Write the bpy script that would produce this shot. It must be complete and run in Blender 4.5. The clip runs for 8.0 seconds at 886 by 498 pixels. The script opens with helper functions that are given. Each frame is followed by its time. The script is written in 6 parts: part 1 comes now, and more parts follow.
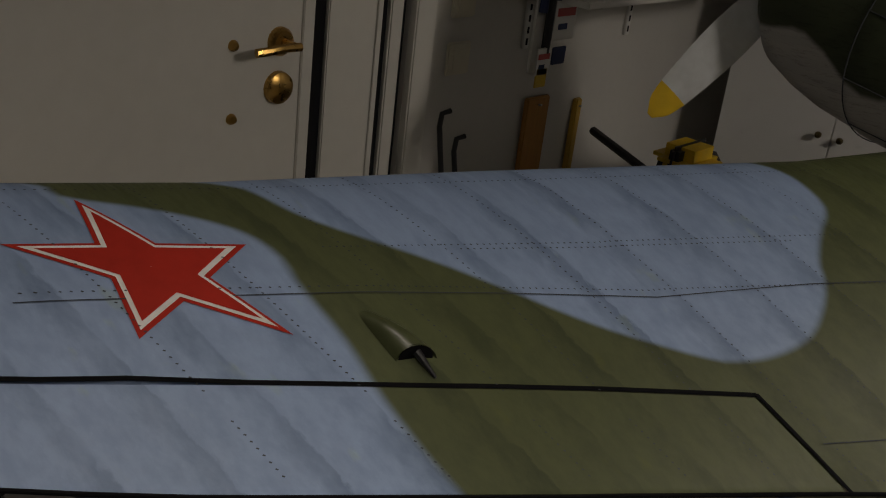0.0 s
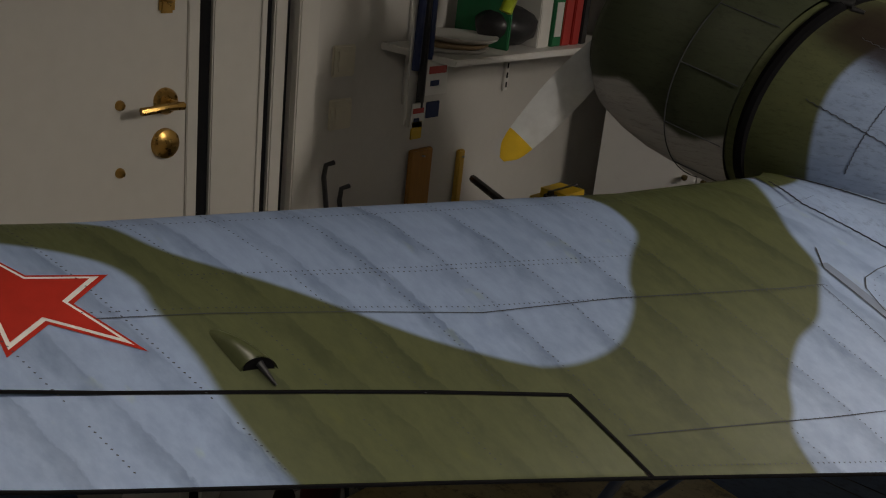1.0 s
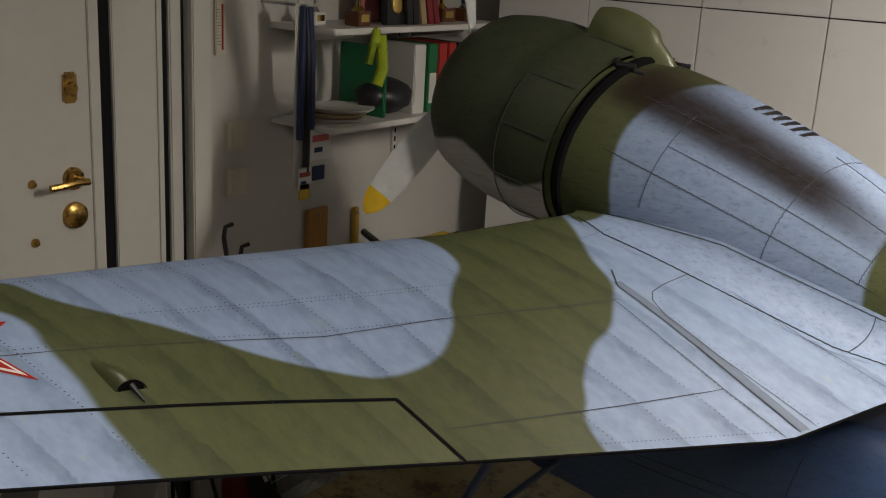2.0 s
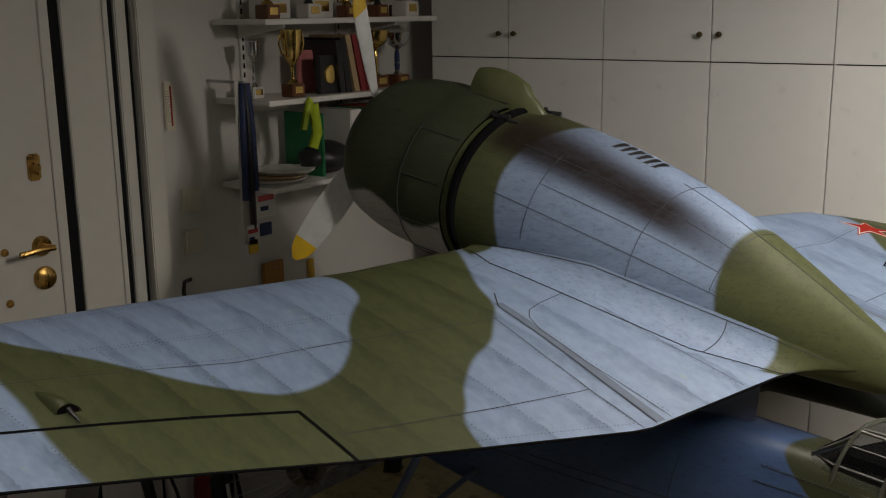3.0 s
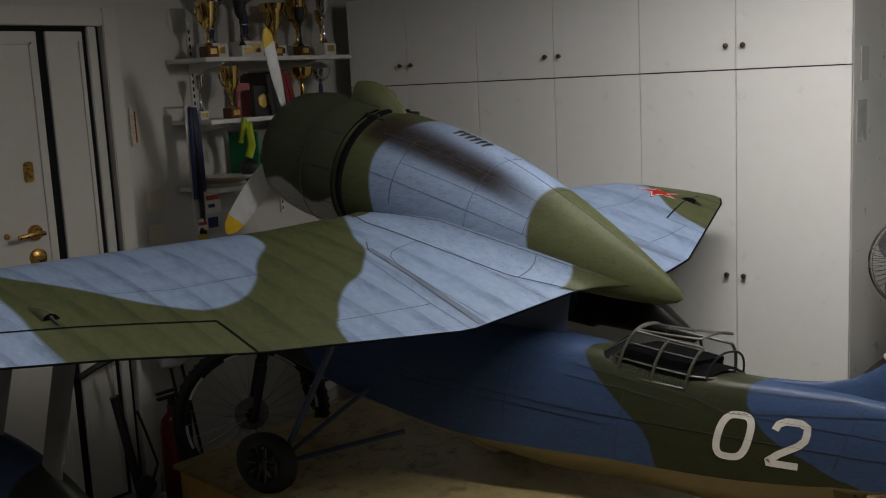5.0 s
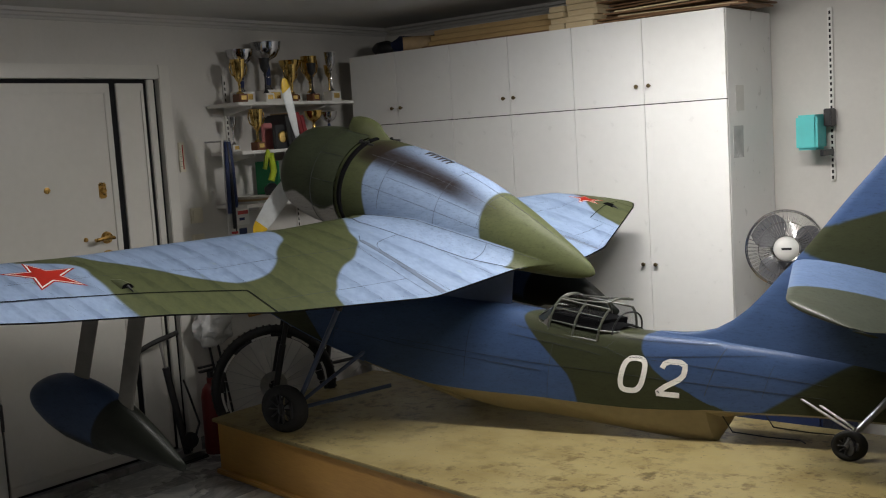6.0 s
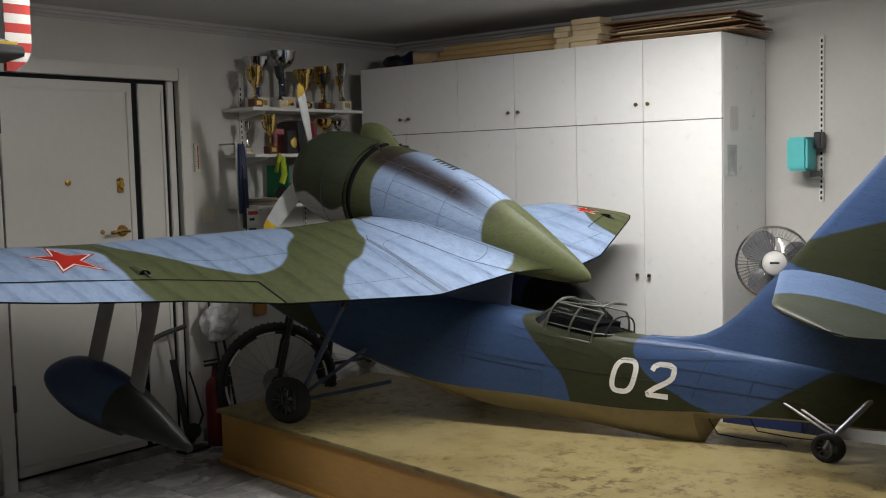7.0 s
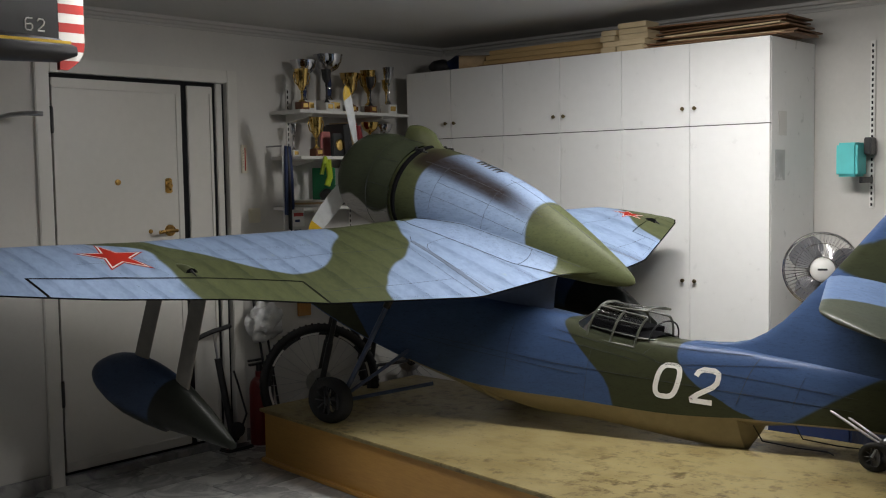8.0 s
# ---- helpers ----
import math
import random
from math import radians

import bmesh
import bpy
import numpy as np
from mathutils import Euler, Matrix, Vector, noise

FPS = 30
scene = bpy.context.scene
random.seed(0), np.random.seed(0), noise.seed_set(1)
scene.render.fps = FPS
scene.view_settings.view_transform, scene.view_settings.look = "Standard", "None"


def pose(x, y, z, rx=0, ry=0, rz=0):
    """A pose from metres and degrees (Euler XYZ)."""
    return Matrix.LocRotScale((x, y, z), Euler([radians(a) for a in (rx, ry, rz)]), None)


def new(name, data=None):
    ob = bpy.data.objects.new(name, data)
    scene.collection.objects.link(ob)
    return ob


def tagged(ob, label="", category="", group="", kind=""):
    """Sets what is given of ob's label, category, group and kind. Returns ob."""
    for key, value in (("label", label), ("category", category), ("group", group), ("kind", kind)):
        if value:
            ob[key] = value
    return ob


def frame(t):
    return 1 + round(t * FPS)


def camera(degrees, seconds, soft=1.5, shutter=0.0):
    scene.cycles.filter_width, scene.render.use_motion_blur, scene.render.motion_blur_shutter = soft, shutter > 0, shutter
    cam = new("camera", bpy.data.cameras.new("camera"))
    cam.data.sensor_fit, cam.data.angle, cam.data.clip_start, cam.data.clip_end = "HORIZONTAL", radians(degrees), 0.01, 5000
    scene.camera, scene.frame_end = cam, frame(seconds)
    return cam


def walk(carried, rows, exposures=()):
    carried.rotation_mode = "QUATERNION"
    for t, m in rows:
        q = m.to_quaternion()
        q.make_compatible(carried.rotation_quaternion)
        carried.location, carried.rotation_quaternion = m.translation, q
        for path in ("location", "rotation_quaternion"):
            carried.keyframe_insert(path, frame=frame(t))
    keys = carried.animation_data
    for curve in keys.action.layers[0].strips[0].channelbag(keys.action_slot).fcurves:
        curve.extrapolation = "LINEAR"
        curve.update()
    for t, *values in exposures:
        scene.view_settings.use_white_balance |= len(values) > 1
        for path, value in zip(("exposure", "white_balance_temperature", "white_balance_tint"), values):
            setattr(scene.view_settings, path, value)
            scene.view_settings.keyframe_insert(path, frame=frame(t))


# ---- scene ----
cam = camera(46, 8.0, soft=1.1)
PATH = [
    (0.0, 1.7026, -3.7816, 1.7408, 66.502, -6.394, 43.472),
    (0.5, 1.7642, -3.8043, 1.7266, 68.857, -6.902, 40.331),
    (1.0, 1.9523, -3.8274, 1.7783, 70.313, -5.809, 39.987),
    (1.5, 2.1291, -3.8668, 1.8154, 72.520, -4.983, 38.380),
    (2.0, 2.3707, -3.9618, 1.8705, 73.837, -3.129, 37.390),
    (3.5, 3.0849, -4.1238, 1.9126, 78.472, 1.907, 38.983),
    (4.0, 3.3297, -4.2670, 1.8850, 79.222, 2.363, 39.119),
    (4.5, 3.5269, -4.4139, 1.8183, 79.832, 2.649, 38.437),
    (5.8, 4.4676, -5.1569, 1.6480, 83.235, 3.409, 39.130),
    (6.0, 4.6808, -5.3690, 1.6275, 83.942, 3.557, 39.431),
    (6.5, 4.8045, -5.4860, 1.5695, 84.819, 2.705, 39.471),
    (7.0, 4.7841, -5.5692, 1.5228, 85.539, 1.432, 39.312),
    (7.5, 4.7769, -5.6077, 1.4909, 85.983, 1.093, 40.537),
    (8.0, 4.7936, -5.5739, 1.4931, 86.061, 0.953, 41.796),
]
EXPOSURES = [(0.0, -1.3, 7350, 12), (1.0, -0.82, 7300, 12), (2.0, -0.32, 7250, 11), (3.5, -1.02, 7100, 10), (4.0, -1.02, 7000, 10), (4.5, -1.34, 6800, 10), (6.0, -0.10, 6500, 9), (8.0, -0.12, 6400, 9)]
walk(cam, [(t, pose(*p)) for t, *p in PATH], EXPOSURES)

# ---------------------------------------------------------------- world and lamps
world = bpy.data.worlds.new("world")
scene.world = world
world.use_nodes = True
world.node_tree.nodes["Background"].inputs[0].default_value = (0.75, 0.85, 1.0, 1)
world.node_tree.nodes["Background"].inputs[1].default_value = 0.05
CEILING_Z = 2.36
LAMP_COLOUR = (1.0, 0.965, 0.93)
LAMP_AT = (2.85, -1.90)
# fill lamp added to brighten the left wing; no such fixture is known
FILL_LAMP_AT = (1.5, -3.5)
LAMP_Z = CEILING_Z - 0.065
for (lx, ly), down, around in ((LAMP_AT, 47, 8), (FILL_LAMP_AT, 7.0, 0)):
    tube_light = bpy.data.lights.new("tube_light", "AREA")
    tube_light.shape, tube_light.size, tube_light.size_y = "RECTANGLE", 1.2, 0.14
    tube_light.energy, tube_light.color = down, LAMP_COLOUR
    tube_light.spread = radians(180 if around else 104)  # narrow on the added fill lamp, to keep its light off the fuselage
    new("tube_light", tube_light).matrix_world = pose(lx, ly, LAMP_Z - 0.03, 0, 0, 0)
    for dx in (-0.35, 0.35):
        if around:
            side_light = bpy.data.lights.new("tube_side_light", "POINT")
            side_light.energy, side_light.color, side_light.shadow_soft_size = around, LAMP_COLOUR, 0.05
            new("tube_side_light", side_light).matrix_world = pose(lx + dx, ly, LAMP_Z - 0.09, 0, 0, 0)


# ---------------------------------------------------------------- materials
class Nodes:
    """A node material under construction."""

    def __init__(self, name, rough=0.5, metal=0.0):
        self.m = bpy.data.materials.new(name)
        self.m.use_nodes = True
        self.t = self.m.node_tree
        self.b = self.t.nodes["Principled BSDF"]
        self.b.inputs["Roughness"].default_value = rough
        self.b.inputs["Metallic"].default_value = metal

    def node(self, kind, **sets):
        n = self.t.nodes.new(kind)
        for k, v in sets.items():
            setattr(n, k, v)
        return n

    def put(self, value, socket):
        if hasattr(value, "links"):
            self.t.links.new(value, socket)
        else:
            socket.default_value = value

    def coords(self, scale=(1, 1, 1), kind="Object", turn=(0, 0, 0)):
        c, mp = self.node("ShaderNodeTexCoord"), self.node("ShaderNodeMapping")
        self.put(c.outputs[kind], mp.inputs["Vector"])
        mp.inputs["Scale"].default_value = scale
        mp.inputs["Rotation"].default_value = turn
        return mp.outputs[0]

    def noise(self, vec, scale, detail=4, rough=0.55, distort=0.0):
        n = self.node("ShaderNodeTexNoise")
        self.put(vec, n.inputs["Vector"])
        n.inputs["Scale"].default_value, n.inputs["Detail"].default_value = scale, detail
        n.inputs["Roughness"].default_value, n.inputs["Distortion"].default_value = rough, distort
        return n.outputs[0]

    def ramp(self, value, stops):
        r = self.node("ShaderNodeValToRGB")
        self.put(value, r.inputs[0])
        els = r.color_ramp.elements
        while len(els) < len(stops):
            els.new(0.5)
        for e, (p, c) in zip(els, stops):
            e.position = p
            e.color = (c, c, c, 1) if isinstance(c, (int, float)) else (*c, 1)
        return r.outputs[0]

    def mix(self, f, a, b, blend="MIX"):
        n = self.node("ShaderNodeMix", data_type="RGBA", blend_type=blend)
        for v, s in ((f, n.inputs[0]), (a, n.inputs[6]), (b, n.inputs[7])):
            self.put((*v, 1) if isinstance(v, tuple) and len(v) == 3 else v, s)
        return n.outputs[2]

    def span(self, value, lo, hi, a=0.0, b=1.0):
        n = self.node("ShaderNodeMapRange", interpolation_type="SMOOTHSTEP")
        self.put(value, n.inputs[0])
        for k, v in enumerate((lo, hi, a, b)):
            n.inputs[k + 1].default_value = v
        return n.outputs[0]

    def attr(self, name):
        return self.node("ShaderNodeAttribute", attribute_name=name).outputs["Fac"]

    def colour(self, c):
        self.put((*c, 1) if isinstance(c, tuple) and len(c) == 3 else c, self.b.inputs["Base Color"])
        return self

    def bump(self, h, strength=0.2, dist=0.002):
        n = self.node("ShaderNodeBump")
        n.inputs["Strength"].default_value, n.inputs["Distance"].default_value = strength, dist
        self.put(h, n.inputs["Height"])
        self.put(n.outputs[0], self.b.inputs["Normal"])
        return self

    def rough(self, v):
        self.put(v, self.b.inputs["Roughness"])
        return self


def plain(name, c, rough=0.5, metal=0.0, vary=0.18, scale=30.0, bump=0.08):
    """One colour with a fine and a coarse variation."""
    n = Nodes(name, rough, metal)
    v = n.coords()
    fine, coarse = n.noise(v, scale, 5), n.noise(v, scale / 9, 3)
    k = n.mix(0.5, fine, coarse)
    dark, light = tuple(x * (1 - vary) for x in c), tuple(min(1, x * (1 + vary)) for x in c)
    n.colour(n.mix(n.ramp(k, [(0.3, 0.0), (0.7, 1.0)]), dark, light))
    n.rough(n.span(fine, 0.3, 0.7, rough * 0.85, min(1, rough * 1.15)))
    if bump:
        n.bump(fine, bump)
    return n.m


def dull(names):
    for k in names:
        M[k].node_tree.nodes["Principled BSDF"].inputs["Specular IOR Level"].default_value = 0.08


BLUE, GREEN, GREY = (0.27, 0.36, 0.53), (0.086, 0.098, 0.043), (0.42, 0.41, 0.40)


def paint(name, under, over, rough=0.5, streak=(1.0, 9.0, 9.0), turn=0.0, edge=0.006, ribs=False):
    """Airbrushed two-colour scheme: the attribute 'camo' is the way in metres into the second colour; 'soot' the exhaust stain."""
    n = Nodes(name, rough)
    v = n.coords()
    wobble = n.noise(v, 60, 3)
    camo = n.span(n.attr("camo"), -edge, edge)
    base = n.mix(camo, under, over)
    long = n.noise(n.coords(streak, turn=(0, 0, turn)), 5.5, 7, 0.62)
    dirt = n.noise(n.coords(streak, turn=(0, 0, turn)), 19, 5, 0.7)
    base = n.mix(n.ramp(long, [(0.34, 0.0), (0.62, 1.0)]), n.mix(1.0, base, (0.85, 0.86, 0.88), "MULTIPLY"), base)
    base = n.mix(n.ramp(dirt, [(0.58, 0.0), (0.80, 0.45)]), base, n.mix(1.0, base, (1.28, 1.25, 1.2), "MULTIPLY"))
    if ribs:
        dot = n.node("ShaderNodeVectorMath", operation="DOT_PRODUCT")
        n.put(n.node("ShaderNodeNewGeometry").outputs["Position"], dot.inputs[0])
        dot.inputs[1].default_value = (2.478, -11.406, 0.0)
        fract = n.node("ShaderNodeMath", operation="FRACT")
        shift = n.node("ShaderNodeMath", operation="ADD")
        n.put(dot.outputs["Value"], shift.inputs[0])
        n.put(n.span(long, 0.2, 0.8, 0.29, 0.45), shift.inputs[1])
        n.put(shift.outputs[0], fract.inputs[0])
        smudge = n.ramp(fract.outputs[0], [(0.0, 0.9), (0.07, 0.8), (0.36, 0.1), (0.55, 0.0), (0.96, 0.0), (1.0, 0.9)])
        patchy = n.ramp(n.noise(n.coords((1.5, 4, 4)), 3.0, 4), [(0.33, 0.15), (0.62, 1.0)])
        base = n.mix(n.mix(1.0, smudge, patchy, "MULTIPLY"), base, n.mix(1.0, base, (0.58, 0.60, 0.62), "MULTIPLY"))
        yellow = n.ramp(n.noise(n.coords((1.2, 9, 9)), 2.6, 3), [(0.66, 0.0), (0.74, 0.45)])
        base = n.mix(yellow, base, n.mix(1.0, base, (1.2, 1.15, 0.7), "MULTIPLY"))
    cloud = n.noise(v, 4, 3)
    base = n.mix(n.ramp(cloud, [(0.35, 0.0), (0.7, 0.5)]), base, n.mix(1.0, base, (0.86, 0.87, 0.86), "MULTIPLY"))
    soot = n.mix(1.0, n.attr("soot"), n.ramp(long, [(0.25, 0.93), (0.6, 1.0)]), "MULTIPLY")
    if not ribs:
        scuff = n.ramp(n.noise(n.coords((2.5, 16, 16), turn=(0, 0, turn)), 9, 7, 0.78), [(0.52, 0.0), (0.64, 0.75)])
        base = n.mix(scuff, base, n.mix(1.0, base, (0.60, 0.58, 0.55), "MULTIPLY"))
    base = n.mix(soot, base, (0.026, 0.019, 0.016))
    n.colour(base)
    n.put(n.mix(soot, (0.26, 0.26, 0.26), (0.0, 0.0, 0.0)), n.b.inputs["Specular IOR Level"])
    n.rough(n.mix(soot, n.span(dirt, 0.3, 0.75, rough * 0.8, min(1, rough * 1.35)), (0.95, 0.95, 0.95)))
    n.bump(wobble, 0.015, 0.001)
    return n.m


def wood(name, a, b, along=(1.2, 14, 14), rough=0.45, stain=0.0):
    n = Nodes(name, rough)
    grain = n.noise(n.coords(along), 9, 8, 0.65, 0.6)
    big = n.noise(n.coords((1, 1, 1)), 2.4, 4)
    c = n.mix(n.ramp(grain, [(0.3, 0.0), (0.7, 1.0)]), a, b)
    c = n.mix(n.ramp(big, [(0.35, 0.0), (0.75, 0.45)]), c, n.mix(1.0, c, (0.72, 0.66, 0.58), "MULTIPLY"))
    if stain:
        spots = n.ramp(n.noise(n.coords(), 13, 7, 0.75), [(0.50, 0.0), (0.62, 1.0)])
        where = n.ramp(n.noise(n.coords(), 1.5, 3), [(0.36, 0.0), (0.56, 1.0)])
        c = n.mix(n.mix(1.0, spots, where, "MULTIPLY"), c, n.mix(1.0, c, (0.30, 0.24, 0.16), "MULTIPLY"))
        wash = n.ramp(n.noise(n.coords(), 4.5, 5, 0.6), [(0.45, 0.0), (0.7, 0.7)])
        c = n.mix(wash, c, n.mix(1.0, c, (0.66, 0.60, 0.46), "MULTIPLY"))
        flecks = n.ramp(n.noise(n.coords(), 70, 2), [(0.70, 0.0), (0.74, stain)])
        c = n.mix(flecks, c, (0.05, 0.035, 0.03))
    n.colour(c).rough(n.span(grain, 0.3, 0.7, rough * 0.8, rough * 1.2))
    n.bump(grain, 0.12, 0.001)
    return n.m


def marble():
    n = Nodes("grey_marble_tiles", 0.28)
    v = n.coords()
    warp = n.noise(n.coords((1, 1, 1), turn=(0, 0, 0.6)), 2.2, 6, 0.6, 1.8)
    veins = n.ramp(warp, [(0.42, 0.0), (0.5, 1.0), (0.58, 0.0)])
    tone = n.noise(v, 1.2, 3)
    c = n.mix(n.ramp(tone, [(0.3, 0.0), (0.7, 1.0)]), (0.24, 0.24, 0.235), (0.38, 0.38, 0.37))
    n.colour(n.mix(n.mix(1.0, veins, (0.55, 0.55, 0.55), "MULTIPLY"), c, (0.12, 0.12, 0.13)))
    n.rough(n.span(tone, 0.3, 0.7, 0.22, 0.36))
    return n.m


def glass(name, tint=(0.80, 0.82, 0.82)):
    """A thin clear pane: see-through, with a gloss that grows at flat angles."""
    n = Nodes(name, 0.05)
    clear, shine, both, slant = n.node("ShaderNodeBsdfTransparent"), n.node("ShaderNodeBsdfGlossy"), n.node("ShaderNodeMixShader"), n.node("ShaderNodeFresnel")
    clear.inputs["Color"].default_value = (*tint, 1)
    shine.inputs["Roughness"].default_value = 0.06
    slant.inputs["IOR"].default_value = 1.9
    n.put(slant.outputs[0], both.inputs[0])
    n.put(clear.outputs[0], both.inputs[1])
    n.put(shine.outputs[0], both.inputs[2])
    n.put(both.outputs[0], n.t.nodes["Material Output"].inputs["Surface"])
    return n.m


def glow(name, c, strength):
    n = Nodes(name)
    n.colour(c)
    n.put((*c, 1), n.b.inputs["Emission Color"])
    n.b.inputs["Emission Strength"].default_value = strength
    return n.m


M = dict(
    wall=plain("white_wall_paint", (0.56, 0.545, 0.515), 0.75, vary=0.05, scale=45, bump=0.15),
    # near-black, so the walls out of view throw back little light
    lowbounce=plain("low_bounce_unseen_wall", (0.09, 0.088, 0.085), 0.8, vary=0.1, scale=20),
    ceiling=plain("white_ceiling_paint", (0.46, 0.45, 0.43), 0.8, vary=0.05, scale=30),
    door=plain("cream_door_paint", (0.60, 0.585, 0.545), 0.38, vary=0.04, scale=25, bump=0.05),
    laminate=plain("white_laminate", (0.80, 0.80, 0.79), 0.32, vary=0.03, scale=18, bump=0.03),
    gap=plain("black_rubber_seal", (0.012, 0.012, 0.014), 0.6),
    bronze=plain("bronze_knob", (0.16, 0.12, 0.06), 0.35, 1.0, vary=0.2, scale=60),
    brass=plain("brass", (0.46, 0.28, 0.085), 0.3, 1.0, vary=0.2, scale=60),
    gold=plain("gold_plate", (0.74, 0.51, 0.17), 0.16, 1.0, vary=0.15, scale=50),
    silver=plain("silver_plate", (0.60, 0.60, 0.62), 0.13, 1.0, vary=0.15, scale=50),
    steel=plain("steel", (0.42, 0.42, 0.43), 0.35, 1.0, vary=0.2, scale=50),
    chrome=plain("chrome", (0.75, 0.75, 0.77), 0.12, 1.0, vary=0.1),
    black=plain("black_plastic", (0.015, 0.015, 0.017), 0.4),
    rubber=plain("black_rubber", (0.018, 0.018, 0.019), 0.65, vary=0.35, scale=80, bump=0.3),
    white=plain("white_plastic", (0.66, 0.65, 0.62), 0.4, vary=0.05),
    ivory=plain("ivory_plastic", (0.62, 0.58, 0.47), 0.4, vary=0.05),
    red=plain("red_paint", (0.42, 0.03, 0.025), 0.42, vary=0.15),
    extred=plain("dark_red_enamel", (0.13, 0.009, 0.010), 0.35, vary=0.2),
    darkred=plain("dark_red_card", (0.22, 0.02, 0.025), 0.55),
    green=plain("green_cloth", (0.01, 0.16, 0.06), 0.7, vary=0.3),
    lime=plain("lime_ribbon", (0.36, 0.46, 0.02), 0.6, vary=0.3),
    navy=plain("navy_cloth", (0.015, 0.028, 0.09), 0.7, vary=0.3),
    teal=plain("teal_foam", (0.10, 0.52, 0.52), 0.6, vary=0.08),
    pink=plain("pink_card", (0.55, 0.20, 0.20), 0.6),
    tan=plain("tan_card", (0.42, 0.30, 0.17), 0.7, vary=0.2),
    fanblade=plain("grey_plastic_blade", (0.13, 0.13, 0.14), 0.35),
    bag=plain("clear_plastic_bag", (0.55, 0.55, 0.55), 0.25, vary=0.3, scale=12, bump=0.6),
    marble=marble(),
    plywood=wood("plywood_top", (0.25, 0.200, 0.088), (0.335, 0.280, 0.135), (1.0, 10, 10), 0.42, 1.0),
    veneer=wood("orange_wood_veneer", (0.50, 0.27, 0.065), (0.60, 0.34, 0.09), (1.5, 1.5, 14), 0.35),
    pine=wood("pine_boards", (0.46, 0.31, 0.13), (0.60, 0.43, 0.21), (1.2, 18, 18), 0.6),
    balsa=wood("balsa_sticks", (0.58, 0.46, 0.27), (0.70, 0.58, 0.38), (1.2, 18, 18), 0.65),
    brownwood=wood("dark_brown_boards", (0.14, 0.07, 0.03), (0.24, 0.13, 0.06), (1.2, 14, 14), 0.6),
    darkwood=wood("dark_wood_base", (0.10, 0.035, 0.015), (0.17, 0.06, 0.025), (3, 12, 12), 0.35),
    yellow=plain("yellow_paint", (0.62, 0.40, 0.02), 0.45, vary=0.2),
    camo=paint("camouflage_paint", GREEN, BLUE),
    wingp=paint("wing_paint", GREEN, BLUE, ribs=True),
    cowl=paint("cowling_paint", GREY, (0.050, 0.060, 0.034), 0.42),
    # the wing's blue and olive, darkened for the shade under the wing
    hull=paint("shaded_hull_paint", (0.036, 0.040, 0.020), (0.048, 0.085, 0.185), 0.4, (1.0, 6, 6)),
    floatp=paint("float_paint", (0.016, 0.018, 0.014), (0.040, 0.066, 0.130), 0.36, (1.5, 6, 6)),
    belly=plain("sand_belly_paint", (0.27, 0.225, 0.14), 0.45, vary=0.2, scale=22),
    bow=plain("dark_blue_bow_paint", (0.06, 0.10, 0.22), 0.45, vary=0.2),
    line=plain("panel_line_wash", (0.065, 0.07, 0.08), 0.9, vary=0.3),
    seam=plain("dark_seam", (0.006, 0.006, 0.007), 0.9),
    starred=plain("faded_red_marking", (0.40, 0.028, 0.018), 0.6, vary=0.16, scale=40),
    starwhite=plain("off_white_marking", (0.74, 0.72, 0.69), 0.45, vary=0.16, scale=60),
    blade=plain("grey_blade_paint", (0.50, 0.52, 0.53), 0.38, vary=0.22, scale=26),
    strutblue=plain("blue_strut_paint", (0.05, 0.075, 0.15), 0.4, vary=0.2),
    rimgrey=plain("dark_rim_paint", (0.055, 0.055, 0.06), 0.4, vary=0.25, scale=18),
    strutgrey=plain("grey_strut_paint", (0.17, 0.16, 0.14), 0.45, vary=0.25, scale=18),
    glass=glass("clear_canopy_glass"),
    tube=glow("lit_tube", (1.0, 0.97, 0.93), 9.0),
)
dull(("line", "seam", "gap", "starred", "starwhite"))
# wing blue made greyer and darker, as the crease looks in shade
M["valley"] = plain("crease_shade_blue", (0.145, 0.185, 0.26), 0.7, vary=0.2)


# ---------------------------------------------------------------- mesh helpers
def finish(name, bm, mat, at=Vector((0, 0, 0)), smooth=40.0):
    bmesh.ops.recalc_face_normals(bm, faces=bm.faces)
    me = bpy.data.meshes.new(name)
    bmesh.ops.translate(bm, verts=bm.verts, vec=-Vector(at))
    bm.to_mesh(me)
    bm.free()
    me.materials.append(M[mat])
    if smooth:
        me.polygons.foreach_set("use_smooth", [True] * len(me.polygons))
        me.set_sharp_from_angle(angle=radians(smooth))
    return me


def origin(ob):
    at = Vector((0, 0, 0))
    while ob:
        at += ob.location
        ob = ob.parent
    return at


def thing(name, at, label, category, group="", kind=""):
    ob = new(name)
    ob.location = at
    ob.empty_display_size = 0.05
    return tagged(ob, label, category, group, kind)


def part(name, bm, mat, parent, label="", smooth=40.0):
    """Links bm, given in world coordinates, as one mesh under a thing or a part."""
    ob = new(name, finish(name, bm, mat, origin(parent), smooth))
    ob.parent = parent
    return tagged(ob, label) if label else ob


def solid(name, bm, mat, at, label, category, group="", kind="", smooth=40.0):
    """A thing that is one mesh."""
    ob = new(name, finish(name, bm, mat, Vector(at), smooth))
    ob.location = at
    return tagged(ob, label, category, group, kind)


